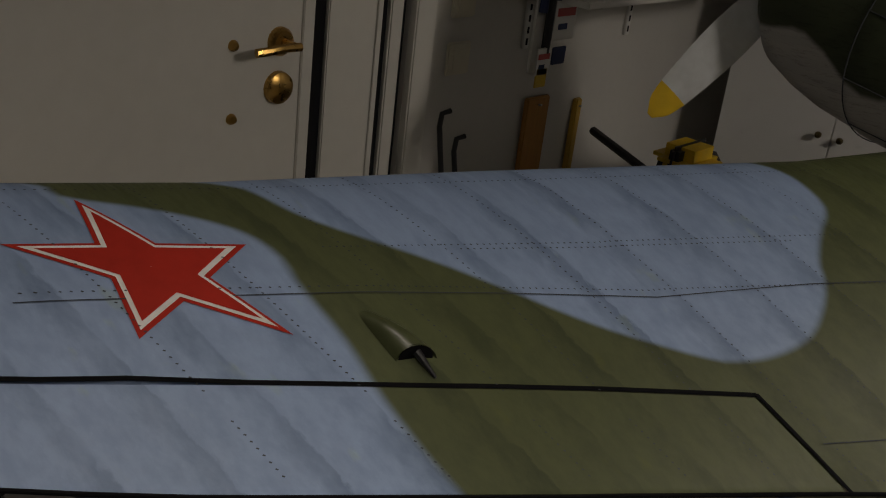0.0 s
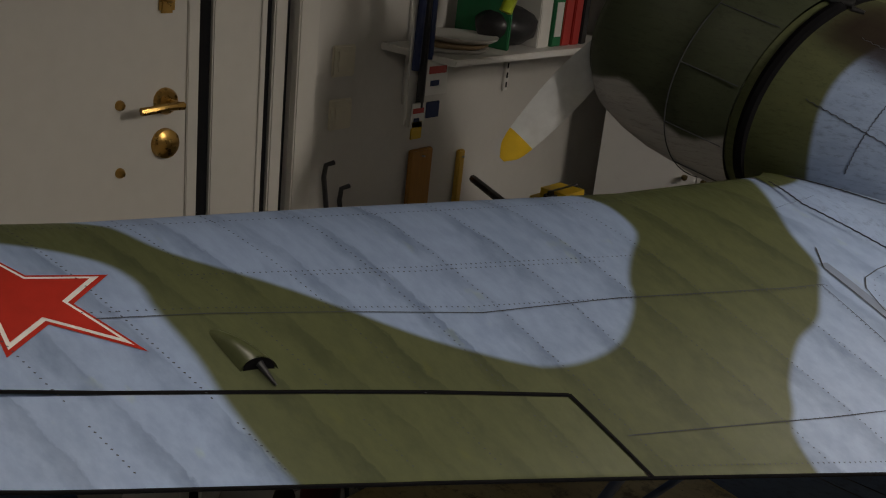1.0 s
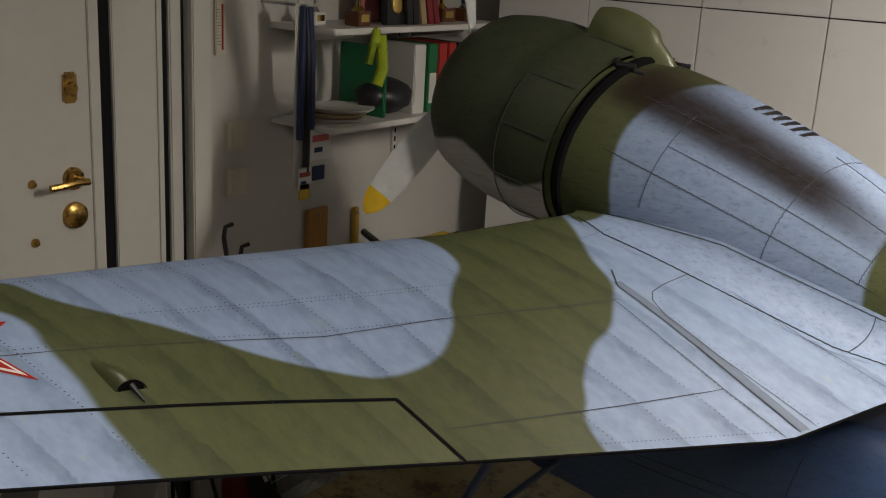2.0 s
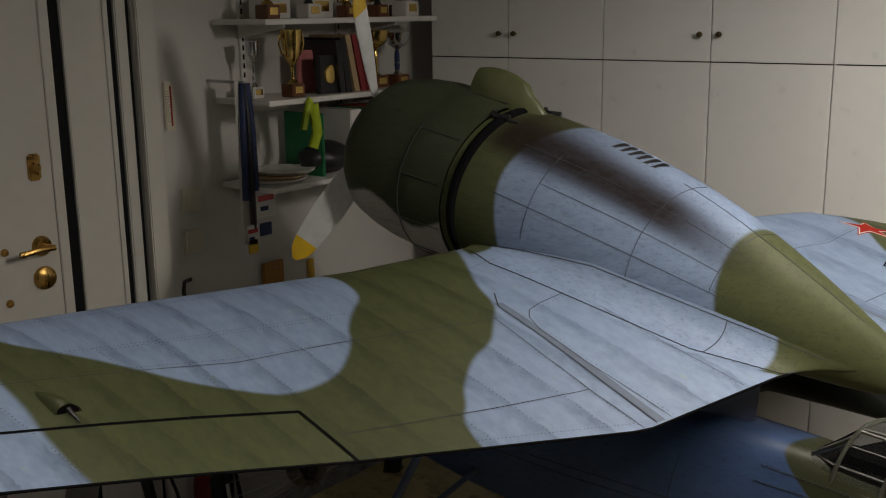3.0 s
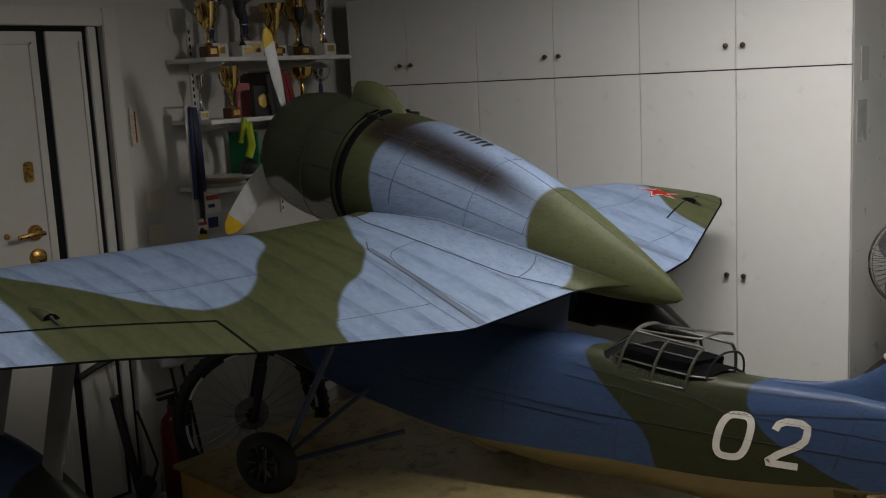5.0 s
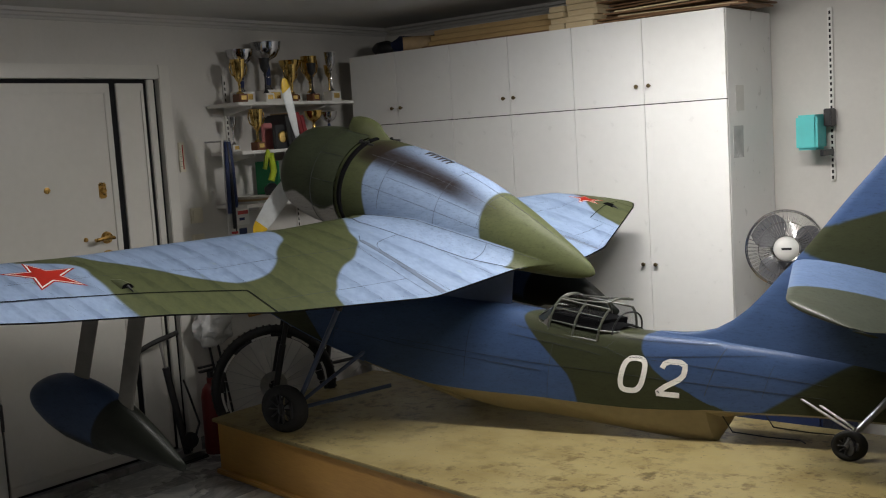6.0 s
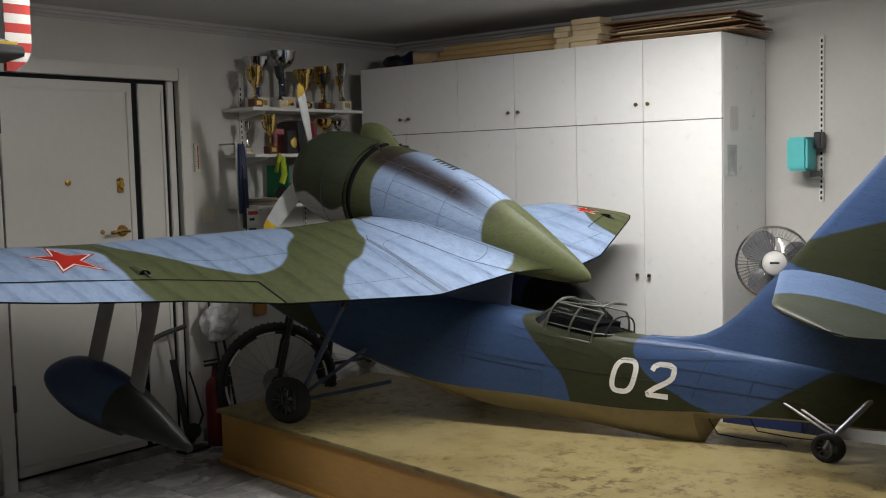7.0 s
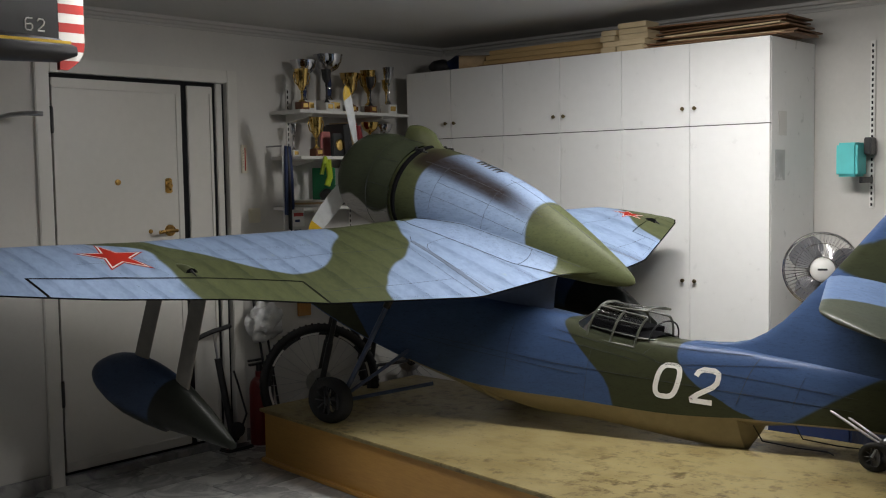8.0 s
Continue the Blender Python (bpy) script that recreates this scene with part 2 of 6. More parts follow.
def box(lo, hi, bevel=0.0, bm=None, m=None):
    bm = bm or bmesh.new()
    made = bmesh.ops.create_cube(bm, size=1)["verts"]
    c, s = [(a + b) / 2 for a, b in zip(lo, hi)], [abs(b - a) for a, b in zip(lo, hi)]
    for v in made:
        v.co = Vector([c[i] + v.co[i] * s[i] for i in range(3)])
    if bevel:
        es = list({e for v in made for e in v.link_edges})
        made = bmesh.ops.bevel(bm, geom=es, offset=bevel, segments=2, affect="EDGES")["verts"]
        made = list({v for v in made})
    if m is not None:
        seen = set(made)
        bmesh.ops.transform(bm, matrix=m, verts=list(seen))
    return bm


def loft(rings, caps=True, closed=True, bm=None):
    """A skin over rings of points."""
    bm = bm or bmesh.new()
    vs = [[bm.verts.new(p) for p in r] for r in rings]
    n = len(vs[0])
    for a, b in zip(vs, vs[1:]):
        for i in range(n if closed else n - 1):
            j = (i + 1) % n
            bm.faces.new((a[i], a[j], b[j], b[i]))
    if caps and closed:
        bm.faces.new(vs[0])
        bm.faces.new(vs[-1])
    return bm


def frame_of(d):
    d = Vector(d).normalized()
    u = d.orthogonal().normalized()
    return u, d.cross(u)


def rod(a, b, r0, r1=None, n=14, bm=None, flat=1.0):
    a, b = Vector(a), Vector(b)
    r1 = r0 if r1 is None else r1
    u, w = frame_of(b - a)
    ring = lambda c, r: [c + (u * math.cos(t) + w * flat * math.sin(t)) * r for t in [2 * math.pi * i / n for i in range(n)]]
    return loft([ring(a, r0), ring(b, r1)], bm=bm)


def tube(pts, r, n=8, bm=None, closed=False):
    pts = [Vector(p) for p in pts]
    rings, u = [], None
    for i, p in enumerate(pts):
        if closed:
            d = pts[(i + 1) % len(pts)] - pts[i - 1]
        else:
            d = pts[min(i + 1, len(pts) - 1)] - pts[max(i - 1, 0)]
        d.normalize()
        u = (u - d * u.dot(d)).normalized() if u else d.orthogonal().normalized()
        w = d.cross(u)
        rings.append([p + (u * math.cos(t) + w * math.sin(t)) * r for t in [2 * math.pi * k / n for k in range(n)]])
    if closed:
        rings.append(rings[0])
        return loft(rings, caps=False, bm=bm)
    return loft(rings, bm=bm)


def lathe(profile, at, axis=(0, 0, 1), n=24, bm=None, caps=True):
    """Turns (radius, height) points round an axis."""
    at, d = Vector(at), Vector(axis).normalized()
    u, w = frame_of(d)
    rings = [[at + d * h + (u * math.cos(t) + w * math.sin(t)) * max(r, 0.0004) for t in [2 * math.pi * i / n for i in range(n)]] for r, h in profile]
    return loft(rings, caps=caps, bm=bm)


def slab(poly, z0, z1, bm=None):
    """A prism over a plan outline."""
    return loft([[(x, y, z0) for x, y in poly], [(x, y, z1) for x, y in poly]], bm=bm)


def join(*bms):
    out = bmesh.new()
    for b in bms:
        me = bpy.data.meshes.new("tmp")
        b.to_mesh(me)
        b.free()
        out.from_mesh(me)
        bpy.data.meshes.remove(me)
    return out


# ---------------------------------------------------------------- the room
X1, Y0, WALL_B = 6.0, -7.4, -0.214
DOOR_Y0, DOOR_Y1, DOOR_Z = -3.06, -2.02, 2.03


def room():
    solid("floor", box((-0.2, Y0 - 0.2, -0.1), (X1 + 0.2, WALL_B + 0.2, 0)), "gap", (3, -3.5, 0), "grey veined marble tile floor", "floor", kind="structure")
    walls = [
        ("wall_west", [((-0.2, Y0, 0), (0, DOOR_Y0, CEILING_Z)), ((-0.2, DOOR_Y1, 0), (0, WALL_B, CEILING_Z)), ((-0.2, DOOR_Y0, DOOR_Z), (0, DOOR_Y1, CEILING_Z))]),
        ("wall_north", [((-0.2, WALL_B, 0), (X1 + 0.2, WALL_B + 0.2, CEILING_Z))]),
        ("wall_east", [((X1, Y0, 0), (X1 + 0.2, WALL_B, CEILING_Z))]),
        ("wall_south", [((-0.2, Y0 - 0.2, 0), (X1 + 0.2, Y0, CEILING_Z))]),
    ]
    for name, boxes in walls:
        bm = bmesh.new()
        for lo, hi in boxes:
            box(lo, hi, bm=bm)
        # unseen east and south walls are darkened to cut bounce light
        solid(name, bm, "wall" if name in ("wall_west", "wall_north") else "lowbounce", (0, 0, 0), "matt plaster wall, off-white in view, darkened out of view to cut bounce", "wall", kind="structure")
    solid("ceiling", box((-0.2, Y0 - 0.2, CEILING_Z), (X1 + 0.2, WALL_B + 0.2, CEILING_Z + 0.1)), "ceiling", (3, -3, CEILING_Z), "white painted ceiling", "ceiling", kind="structure")
    prof = [(0, 0), (0.012, 0), (0.016, 0.012), (0.026, 0.018), (0.03, 0.03), (0.05, 0.034), (0.055, 0.05), (0, 0.05)]
    top = CEILING_Z - 0.051
    bm = loft([[(x, y, top + z) for x, z in prof] for y in (Y0, WALL_B)])
    solid("trim_west", bm, "ceiling", (0, -3, CEILING_Z), "white stepped plaster cornice under the ceiling", "cornice", kind="structure", smooth=0)
    bm = loft([[(x, WALL_B - d, top + z) for d, z in prof] for x in (0.056, X1)])
    solid("trim_north", bm, "ceiling", (3, 0, CEILING_Z), "white stepped plaster cornice under the ceiling", "cornice", kind="structure", smooth=0)
    for name, a, b in (("baseboard_1", Y0, DOOR_Y0 - 0.07), ("baseboard_2", DOOR_Y1 + 0.075, WALL_B)):
        solid(name, box((0.002, a, 0), (0.016, b, 0.075), 0.003), "marble", (0, a, 0), "grey marble skirting along the wall", "baseboard", kind="structure")


room()


def door():
    at = (0, (DOOR_Y0 + DOOR_Y1) / 2, 0)
    d = thing("door_1", at, "cream panelled entrance door with a narrow side leaf, closed", "door", kind="structure")
    y0, y1, g = DOOR_Y0, DOOR_Y1, -2.285
    bm = bmesh.new()
    box((-0.12, y0 - 0.075, 0.0), (0.022, y0 - 0.001, DOOR_Z + 0.07), 0.004, bm)
    box((-0.12, y1 + 0.001, 0.0), (0.022, y1 + 0.07, DOOR_Z + 0.07), 0.004, bm)
    box((-0.12, y0 - 0.0005, DOOR_Z + 0.001), (0.022, y1 + 0.0005, DOOR_Z + 0.07), 0.004, bm)
    part("door_frame", bm, "door", d)
    bm = box((-0.1, y0, 0.045), (-0.016, y1, DOOR_Z))
    part("seal", bm, "gap", d, "black rubber seal round the leaves")
    main = part("leaf", box((-0.055, y0 + 0.02, 0.06), (-0.004, g - 0.019, DOOR_Z - 0.022), 0.003), "door", d, "cream main leaf")
    bm = bmesh.new()
    a, b, lo, hi, w = y0 + 0.018, g - 0.045, 0.1, DOOR_Z - 0.06, 0.012
    for q in (((-0.006, a, lo), (0.003, a + w, hi)), ((-0.006, b - w, lo), (0.003, b, hi)), ((-0.006, a, lo), (0.003, b, lo + w)), ((-0.006, a, hi - w), (0.003, b, hi))):
        box(*q, 0.002, bm)
    part("moulding", bm, "door", main)
    side = part("side_leaf", box((-0.055, g + 0.019, 0.06), (-0.004, y1 - 0.082, DOOR_Z - 0.022), 0.003), "door", d, "narrow cream side leaf")
    part("side_post", box((-0.06, y1 - 0.06, 0.045), (-0.002, y1 - 0.018, DOOR_Z - 0.002), 0.004), "door", d)
    bm = box((-0.004, y1 - 0.105, 0.1), (0.002, y1 - 0.095, DOOR_Z - 0.06), 0.001)
    part("moulding", bm, "door", side)
    part("threshold", box((-0.1, y0, 0.0), (0.03, y1, 0.044), 0.004), "marble", d, "grey marble sill")
    for name, y, z, prof in (("peephole", -2.70, 1.494, [(0, 0.007), (0.007, 0.007), (0.014, 0.006), (0.016, 0.0), (0.016, -0.006)]),):
        part(name, lathe(prof, (-0.001, y, z), (1, 0, 0)), "brass", main, "brass peephole")
    y = -2.40
    bm = lathe([(0, 0.02), (0.012, 0.02), (0.016, 0.012), (0.017, -0.004)], (0.0, y, 1.472), (1, 0, 0))
    box((-0.004, y - 0.02, 1.432), (0.004, y + 0.02, 1.512), 0.006, bm)
    part("upper_lock", bm, "brass", main, "brass lock plate")
    bm = lathe([(0, 0.014), (0.024, 0.014), (0.03, 0.006), (0.031, -0.004)], (0, y, 1.234), (1, 0, 0))
    rod((0.0, y, 1.234), (0.055, y, 1.234), 0.009, bm=bm)
    tube([(0.055, y + 0.008, 1.234), (0.058, y - 0.035, 1.236), (0.056, y - 0.07, 1.232), (0.05, y - 0.10, 1.229)], 0.0095, bm=bm)
    part("door_handle", bm, "brass", main, "brass lever handle")
    bm = lathe([(0, 0.016), (0.02, 0.016), (0.034, 0.008), (0.036, -0.004)], (0, y, 1.135), (1, 0, 0))
    part("cylinder_lock", bm, "brass", main, "round brass lock rosette")
    for z in (1.234, 1.08):
        part("screw_cap", lathe([(0, 0.008), (0.008, 0.007), (0.012, 0.0), (0.012, -0.006)], (0, y - 0.118, z), (1, 0, 0), 12), "brass", main)
    for z in (1.80, 0.46):
        bm = box((0.0, y0 - 0.02, z - 0.06), (0.016, y0 + 0.018, z + 0.06), 0.003)
        rod((0.018, y0 + 0.004, z - 0.065), (0.018, y0 + 0.004, z + 0.065), 0.009, bm=bm)
        part("hinge", bm, "black", d, "black door hinge")


door()


# ---------------------------------------------------------------- the model aircraft
# Its own axes: x aft, y to its right, z up from the bench; they stand oblique on the bench.
AFT, SPAN, UP = Vector((1.220, 0.265, 0)), Vector((0.513, 0.912, 0)), Vector((0, 0, 1.318))
SEAT = Vector((1.843, -1.582, 0.293))
REST = radians(13)  # nose-up angle on its wheels


def P(x, y, z):
    return SEAT + AFT * x + SPAN * y + UP * z


def B(x, y, z):
    """From the fuselage's datum, which is tilted by the angle at rest."""
    c, s = math.cos(REST), math.sin(REST)
    return P(c * x + s * z - 0.3, y, c * z - s * x + 0.5)


def unB(x, z):
    c, s = math.cos(REST), math.sin(REST)
    return c * x + s * z - 0.3, c * z - s * x + 0.5


def along(v, pts):
    """Straight-line table lookup."""
    if v <= pts[0][0]:
        return pts[0][1]
    for (a, p), (b, q) in zip(pts, pts[1:]):
        if v <= b:
            return p + (q - p) * (v - a) / (b - a)
    return pts[-1][1]


def curve(v, pts):
    """Smooth table lookup."""
    i = max(0, min(len(pts) - 2, next((k for k in range(len(pts) - 1) if v <= pts[k + 1][0]), len(pts) - 2)))
    (a, p), (b, q) = pts[i], pts[i + 1]
    t = max(0.0, min(1.0, (v - a) / (b - a)))
    m0 = (q - pts[i - 1][1]) / (b - pts[i - 1][0]) if i else (q - p) / (b - a)
    m1 = (pts[i + 2][1] - p) / (pts[i + 2][0] - a) if i + 2 < len(pts) else (q - p) / (b - a)
    h = b - a
    return (2 * t**3 - 3 * t**2 + 1) * p + (t**3 - 2 * t**2 + t) * h * m0 + (3 * t**2 - 2 * t**3) * q + (t**3 - t**2) * h * m1


# span station: leading edge x, z, trailing edge x, z
LE_X = [(0, -0.48), (0.15, -0.48), (0.3, -0.47), (0.5, -0.46), (1.02, -0.46), (1.6, -0.46), (1.72, -0.445), (1.81, -0.41), (1.86, -0.36), (1.90, -0.28)]
LE_Z = [(0, 0.735), (0.15, 0.735), (0.3, 0.728), (0.5, 0.716), (1.02, 0.705), (1.36, 0.690), (1.90, 0.690)]
TE_X = [(0, 0.185), (0.15, 0.185), (0.48, 0.178), (0.5, 0.174), (1.02, 0.045), (1.36, 0.04), (1.58, 0.0), (1.72, -0.05), (1.83, -0.12), (1.90, -0.22)]
TE_Z = [(0, 0.568), (0.15, 0.56), (0.5, 0.499), (1.02, 0.495), (1.36, 0.526), (1.62, 0.54), (1.80, 0.565), (1.90, 0.61)]
HINGE = [(1.02, 0.757), (1.2, 0.738), (1.365, 0.726), (1.5, 0.716), (1.72, 0.71)]


def foil(c, t):
    return 5 * t * (0.2969 * math.sqrt(max(c, 0)) - 0.126 * c - 0.3516 * c * c + 0.2843 * c**3 - 0.1036 * c**4)


def stretch(y):
    """The right panel is shorter in span outside the kink, the left one longer outside the hood."""
    if y < 0:
        return -along(-y, [(0.0, 0.0), (1.02, 1.02), (1.345, 1.40), (1.58, 1.763), (1.72, 2.06), (1.90, 2.42)])
    return along(y, [(0.0, 0.0), (0.5, 0.335), (1.345, 0.60), (1.515, 0.64), (1.90, 0.74)])


# the right panel by its true span: leading edge x, z, trailing edge x, z
RIGHT_LE_X = [(0.0, -0.48), (0.2, -0.47), (0.335, -0.44), (0.62, -0.30), (0.70, -0.22), (0.725, -0.16), (0.74, -0.07)]
RIGHT_LE_Z = [(0.0, 0.735), (0.2, 0.735), (0.335, 0.755), (0.62, 0.77), (0.74, 0.742)]
RIGHT_TE_X = [(0.0, 0.185), (0.2, 0.182), (0.335, 0.153), (0.62, 0.03), (0.70, -0.005), (0.74, -0.035)]
RIGHT_TE_Z = [(0.0, 0.568), (0.2, 0.575), (0.335, 0.60), (0.62, 0.695), (0.74, 0.735)]


def W(x, y, z):
    """A point of the wing by its span station; the right panel is shorter, sweeps back and stands higher."""
    v = stretch(y)
    if y > 0:
        a, d, b, e = (along(y, q) for q in (LE_X, TE_X, LE_Z, TE_Z))
        c = (x - a) / (d - a)
        rise = z - b - (e - b) * c
        a, d, b, e = (along(v, q) for q in (RIGHT_LE_X, RIGHT_TE_X, RIGHT_LE_Z, RIGHT_TE_Z))
        x, z = a + (d - a) * c, b + (e - b) * c + rise * 0.8
    return P(x, v, z)


def wing_at(y, c, upper=True, lift=0.0):
    """A point of the wing's skin: span y (left negative), share c of the chord."""
    s = abs(y)
    a, d = along(s, LE_X), along(s, TE_X)
    b, e = along(s, LE_Z), along(s, TE_Z)
    t = 0.15 if upper else -0.055
    return (a + (d - a) * c, y, b + (e - b) * c + foil(c, t) * (d - a) + lift)


def over_wing(x, y, lift=0.0015):
    """The wing's upper skin above the plan point (x, y), lifted a little."""
    s = abs(y)
    a, d = along(s, LE_X), along(s, TE_X)
    return wing_at(y, max(0.0, min(1.0, (x - a) / (d - a))), True, lift)


def inside(poly, x, y):
    """The way from (x, y) into an outline, positive inside."""
    best, odd = 9.0, False
    for (ax, ay), (bx, by) in zip(poly, poly[1:] + poly[:1]):
        dx, dy = bx - ax, by - ay
        t = max(0.0, min(1.0, ((x - ax) * dx + (y - ay) * dy) / (dx * dx + dy * dy + 1e-12)))
        best = min(best, math.hypot(x - ax - t * dx, y - ay - t * dy))
        if (ay > y) != (by > y) and x < dx * (y - ay) / (by - ay) + ax:
            odd = not odd
    return best if odd else -best


def rounded(poly, n=4):
    """A closed outline drawn smoothly through its corners."""
    out, k = [], len(poly)
    for i in range(k):
        p0, p1, p2, p3 = poly[i - 1], poly[i], poly[(i + 1) % k], poly[(i + 2) % k]
        for j in range(n):
            t = j / n
            out.append(tuple(0.5 * (2 * b + (c - a) * t + (2 * a - 5 * b + 4 * c - d) * t * t + (3 * b - a - 3 * c + d) * t**3) for a, b, c, d in zip(p0, p1, p2, p3)))
    return out


BLUE_MID = rounded([(-0.52, -1.36), (-0.414, -1.335), (-0.343, -1.315), (-0.263, -1.23), (-0.183, -1.145), (-0.145, -1.08), (-0.122, -1.02), (-0.116, -0.955), (-0.13, -0.88), (-0.165, -0.815),
                    (-0.2, -0.77), (-0.228, -0.745), (-0.27, -0.69), (-0.31, -0.63), (-0.35, -0.605), (-0.40, -0.59), (-0.46, -0.60), (-0.54, -0.64)])
BLUE_TIP = rounded([(-0.46, -1.56), (-0.40, -1.49), (-0.375, -1.445), (-0.35, -1.41), (-0.32, -1.388), (-0.28, -1.385), (-0.242, -1.395), (-0.165, -1.405), (-0.097, -1.42), (-0.026, -1.43), (0.06, -1.44),
                    (0.10, -1.50), (0.10, -2.2), (-0.5, -2.2)])
BLUE_IN = rounded([(-0.52, -0.18), (-0.448, -0.222), (-0.339, -0.315), (-0.267, -0.375), (-0.22, -0.40), (-0.191, -0.42), (-0.16, -0.46), (-0.11, -0.53), (-0.084, -0.60), (-0.05, -0.66), (-0.018, -0.705),
                   (0.011, -0.735), (0.043, -0.775), (0.10, -0.80), (0.16, -0.81), (0.3, -0.7), (0.3, 0.3), (-0.6, 0.3)])


def wing_camo(x, y):
    if y < 0.15:
        y = along(y, [(-2.42, -1.90), (-2.06, -1.72), (-1.763, -1.58), (-1.40, -1.345), (-1.02, -1.02), (0.2, 0.2)])
        return max(inside(q, x, y) for q in (BLUE_MID, BLUE_TIP, BLUE_IN))
    return 0.532 - 0.345 * x + 0.010 * math.sin(20 * x) - y


def skin(rows, caps=True, closed=True):
    """Lofts rings of (place, camo, soot) and keeps the paint attributes."""
    bm = bmesh.new()
    la, lb = bm.verts.layers.float.new("camo"), bm.verts.layers.float.new("soot")
    vs = []
    for r in rows:
        ring = []
        for p, c, s in r:
            v = bm.verts.new(p)
            v[la], v[lb] = c, s
            ring.append(v)
        vs.append(ring)
    n = len(vs[0])
    for a, b in zip(vs, vs[1:]):
        for i in range(n if closed else n - 1):
            j = (i + 1) % n
            bm.faces.new((a[i], a[j], b[j], b[i]))
    if caps and closed:
        bm.faces.new(vs[0])
        bm.faces.new(vs[-1])
    return bm


def wing_piece(side, y0, y1, c0, c1, ny, nc):
    """A closed length of wing between two span stations and two shares of the chord."""
    rows = []
    for i in range(ny + 1):
        s = y0 + (y1 - y0) * i / ny
        y = side * s
        a = c0(s) if callable(c0) else c0
        b = c1(s) if callable(c1) else c1
        cs = [a + (b - a) * (0.5 - 0.5 * math.cos(math.pi * k / nc)) if a == 0 else a + (b - a) * k / nc for k in range(nc + 1)]
        ring = [wing_at(y, c) for c in cs] + [wing_at(y, c, False) for c in reversed(cs[0 if a > 0 else 1:])]
        rows.append([(W(x, yy, z), wing_camo(x, stretch(yy)), 0.0) for x, yy, z in ring])
    return skin(rows)


def ribbon(line, width, lift=0.0016, over=over_wing, step=0.02, place=None):
    """A narrow painted strip over a skin, along a plan line."""
    place = place or (lambda p: W(*p))
    pts = []
    for (ax, ay), (bx, by) in zip(line, line[1:]):
        n = max(1, int(math.hypot(bx - ax, by - ay) / step))
        pts += [(ax + (bx - ax) * i / n, ay + (by - ay) * i / n) for i in range(n)]
    pts.append(line[-1])
    rows = []
    for i, (x, y) in enumerate(pts):
        (ax, ay), (bx, by) = pts[max(i - 1, 0)], pts[min(i + 1, len(pts) - 1)]
        l = math.hypot(bx - ax, by - ay) or 1
        nx, ny = -(by - ay) / l * width / 2, (bx - ax) / l * width / 2
        rows.append([place(over(x + nx, y + ny, lift)), place(over(x - nx, y - ny, lift))])
    return loft(rows, closed=False)


def dots(line, gap, size, lift=0.0018, over=over_wing, place=None):
    """A row of rivets over a skin."""
    place = place or (lambda p: W(*p))
    bm = bmesh.new()
    for (ax, ay), (bx, by) in zip(line, line[1:]):
        n = max(1, int(math.hypot(bx - ax, by - ay) / gap))
        for i in range(n):
            x, y = ax + (bx - ax) * i / n, ay + (by - ay) * i / n
            q = [(x + size * dx, y + size * dy) for dx, dy in ((1, 0), (0, 1), (-1, 0), (0, -1))]
            bm.faces.new([bm.verts.new(place(over(u, v, lift))) for u, v in q])
    return bm


def star(parent, cx, cy, r, turn, wide=1.0, name="star_marking"):
    """A five-pointed star: red rim, white line and red middle, laid over the wing's skin."""
    place = lambda p: W(*p)

    def outline(k):
        return [(cx + k * r * (1 if i % 2 == 0 else 0.40) * math.cos(turn + math.pi * i / 5), cy + wide * k * r * (1 if i % 2 == 0 else 0.40) * math.sin(turn + math.pi * i / 5)) for i in range(10)]

    for k, mat, lift, label in ((1.0, "starred", 0.0012, "faded red star with a white line"), (0.89, "starwhite", 0.0018, ""), (0.78, "starred", 0.0024, "")):
        pts = outline(k)
        bm = bmesh.new()
        rings = []
        for q in range(7):
            f = q / 6
            ring = []
            for (ax, ay), (bx, by) in zip(pts, pts[1:] + pts[:1]):
                for j in range(6):
                    x, y = ax + (bx - ax) * j / 6, ay + (by - ay) * j / 6
                    ring.append(bm.verts.new(place(over_wing(cx + (x - cx) * max(f, 0.002), cy + (y - cy) * max(f, 0.002), lift))))
            rings.append(ring)
        n = len(rings[0])
        for a, b in zip(rings, rings[1:]):
            for i in range(n):
                bm.faces.new((a[i], a[(i + 1) % n], b[(i + 1) % n], b[i]))
        part(name if k == 1.0 else "star_line" if mat == "starwhite" else "star_middle", bm, mat, parent, label)


aircraft = thing("model_aircraft", SEAT, "large camouflaged flying-boat model aircraft standing on the workbench", "model aircraft")


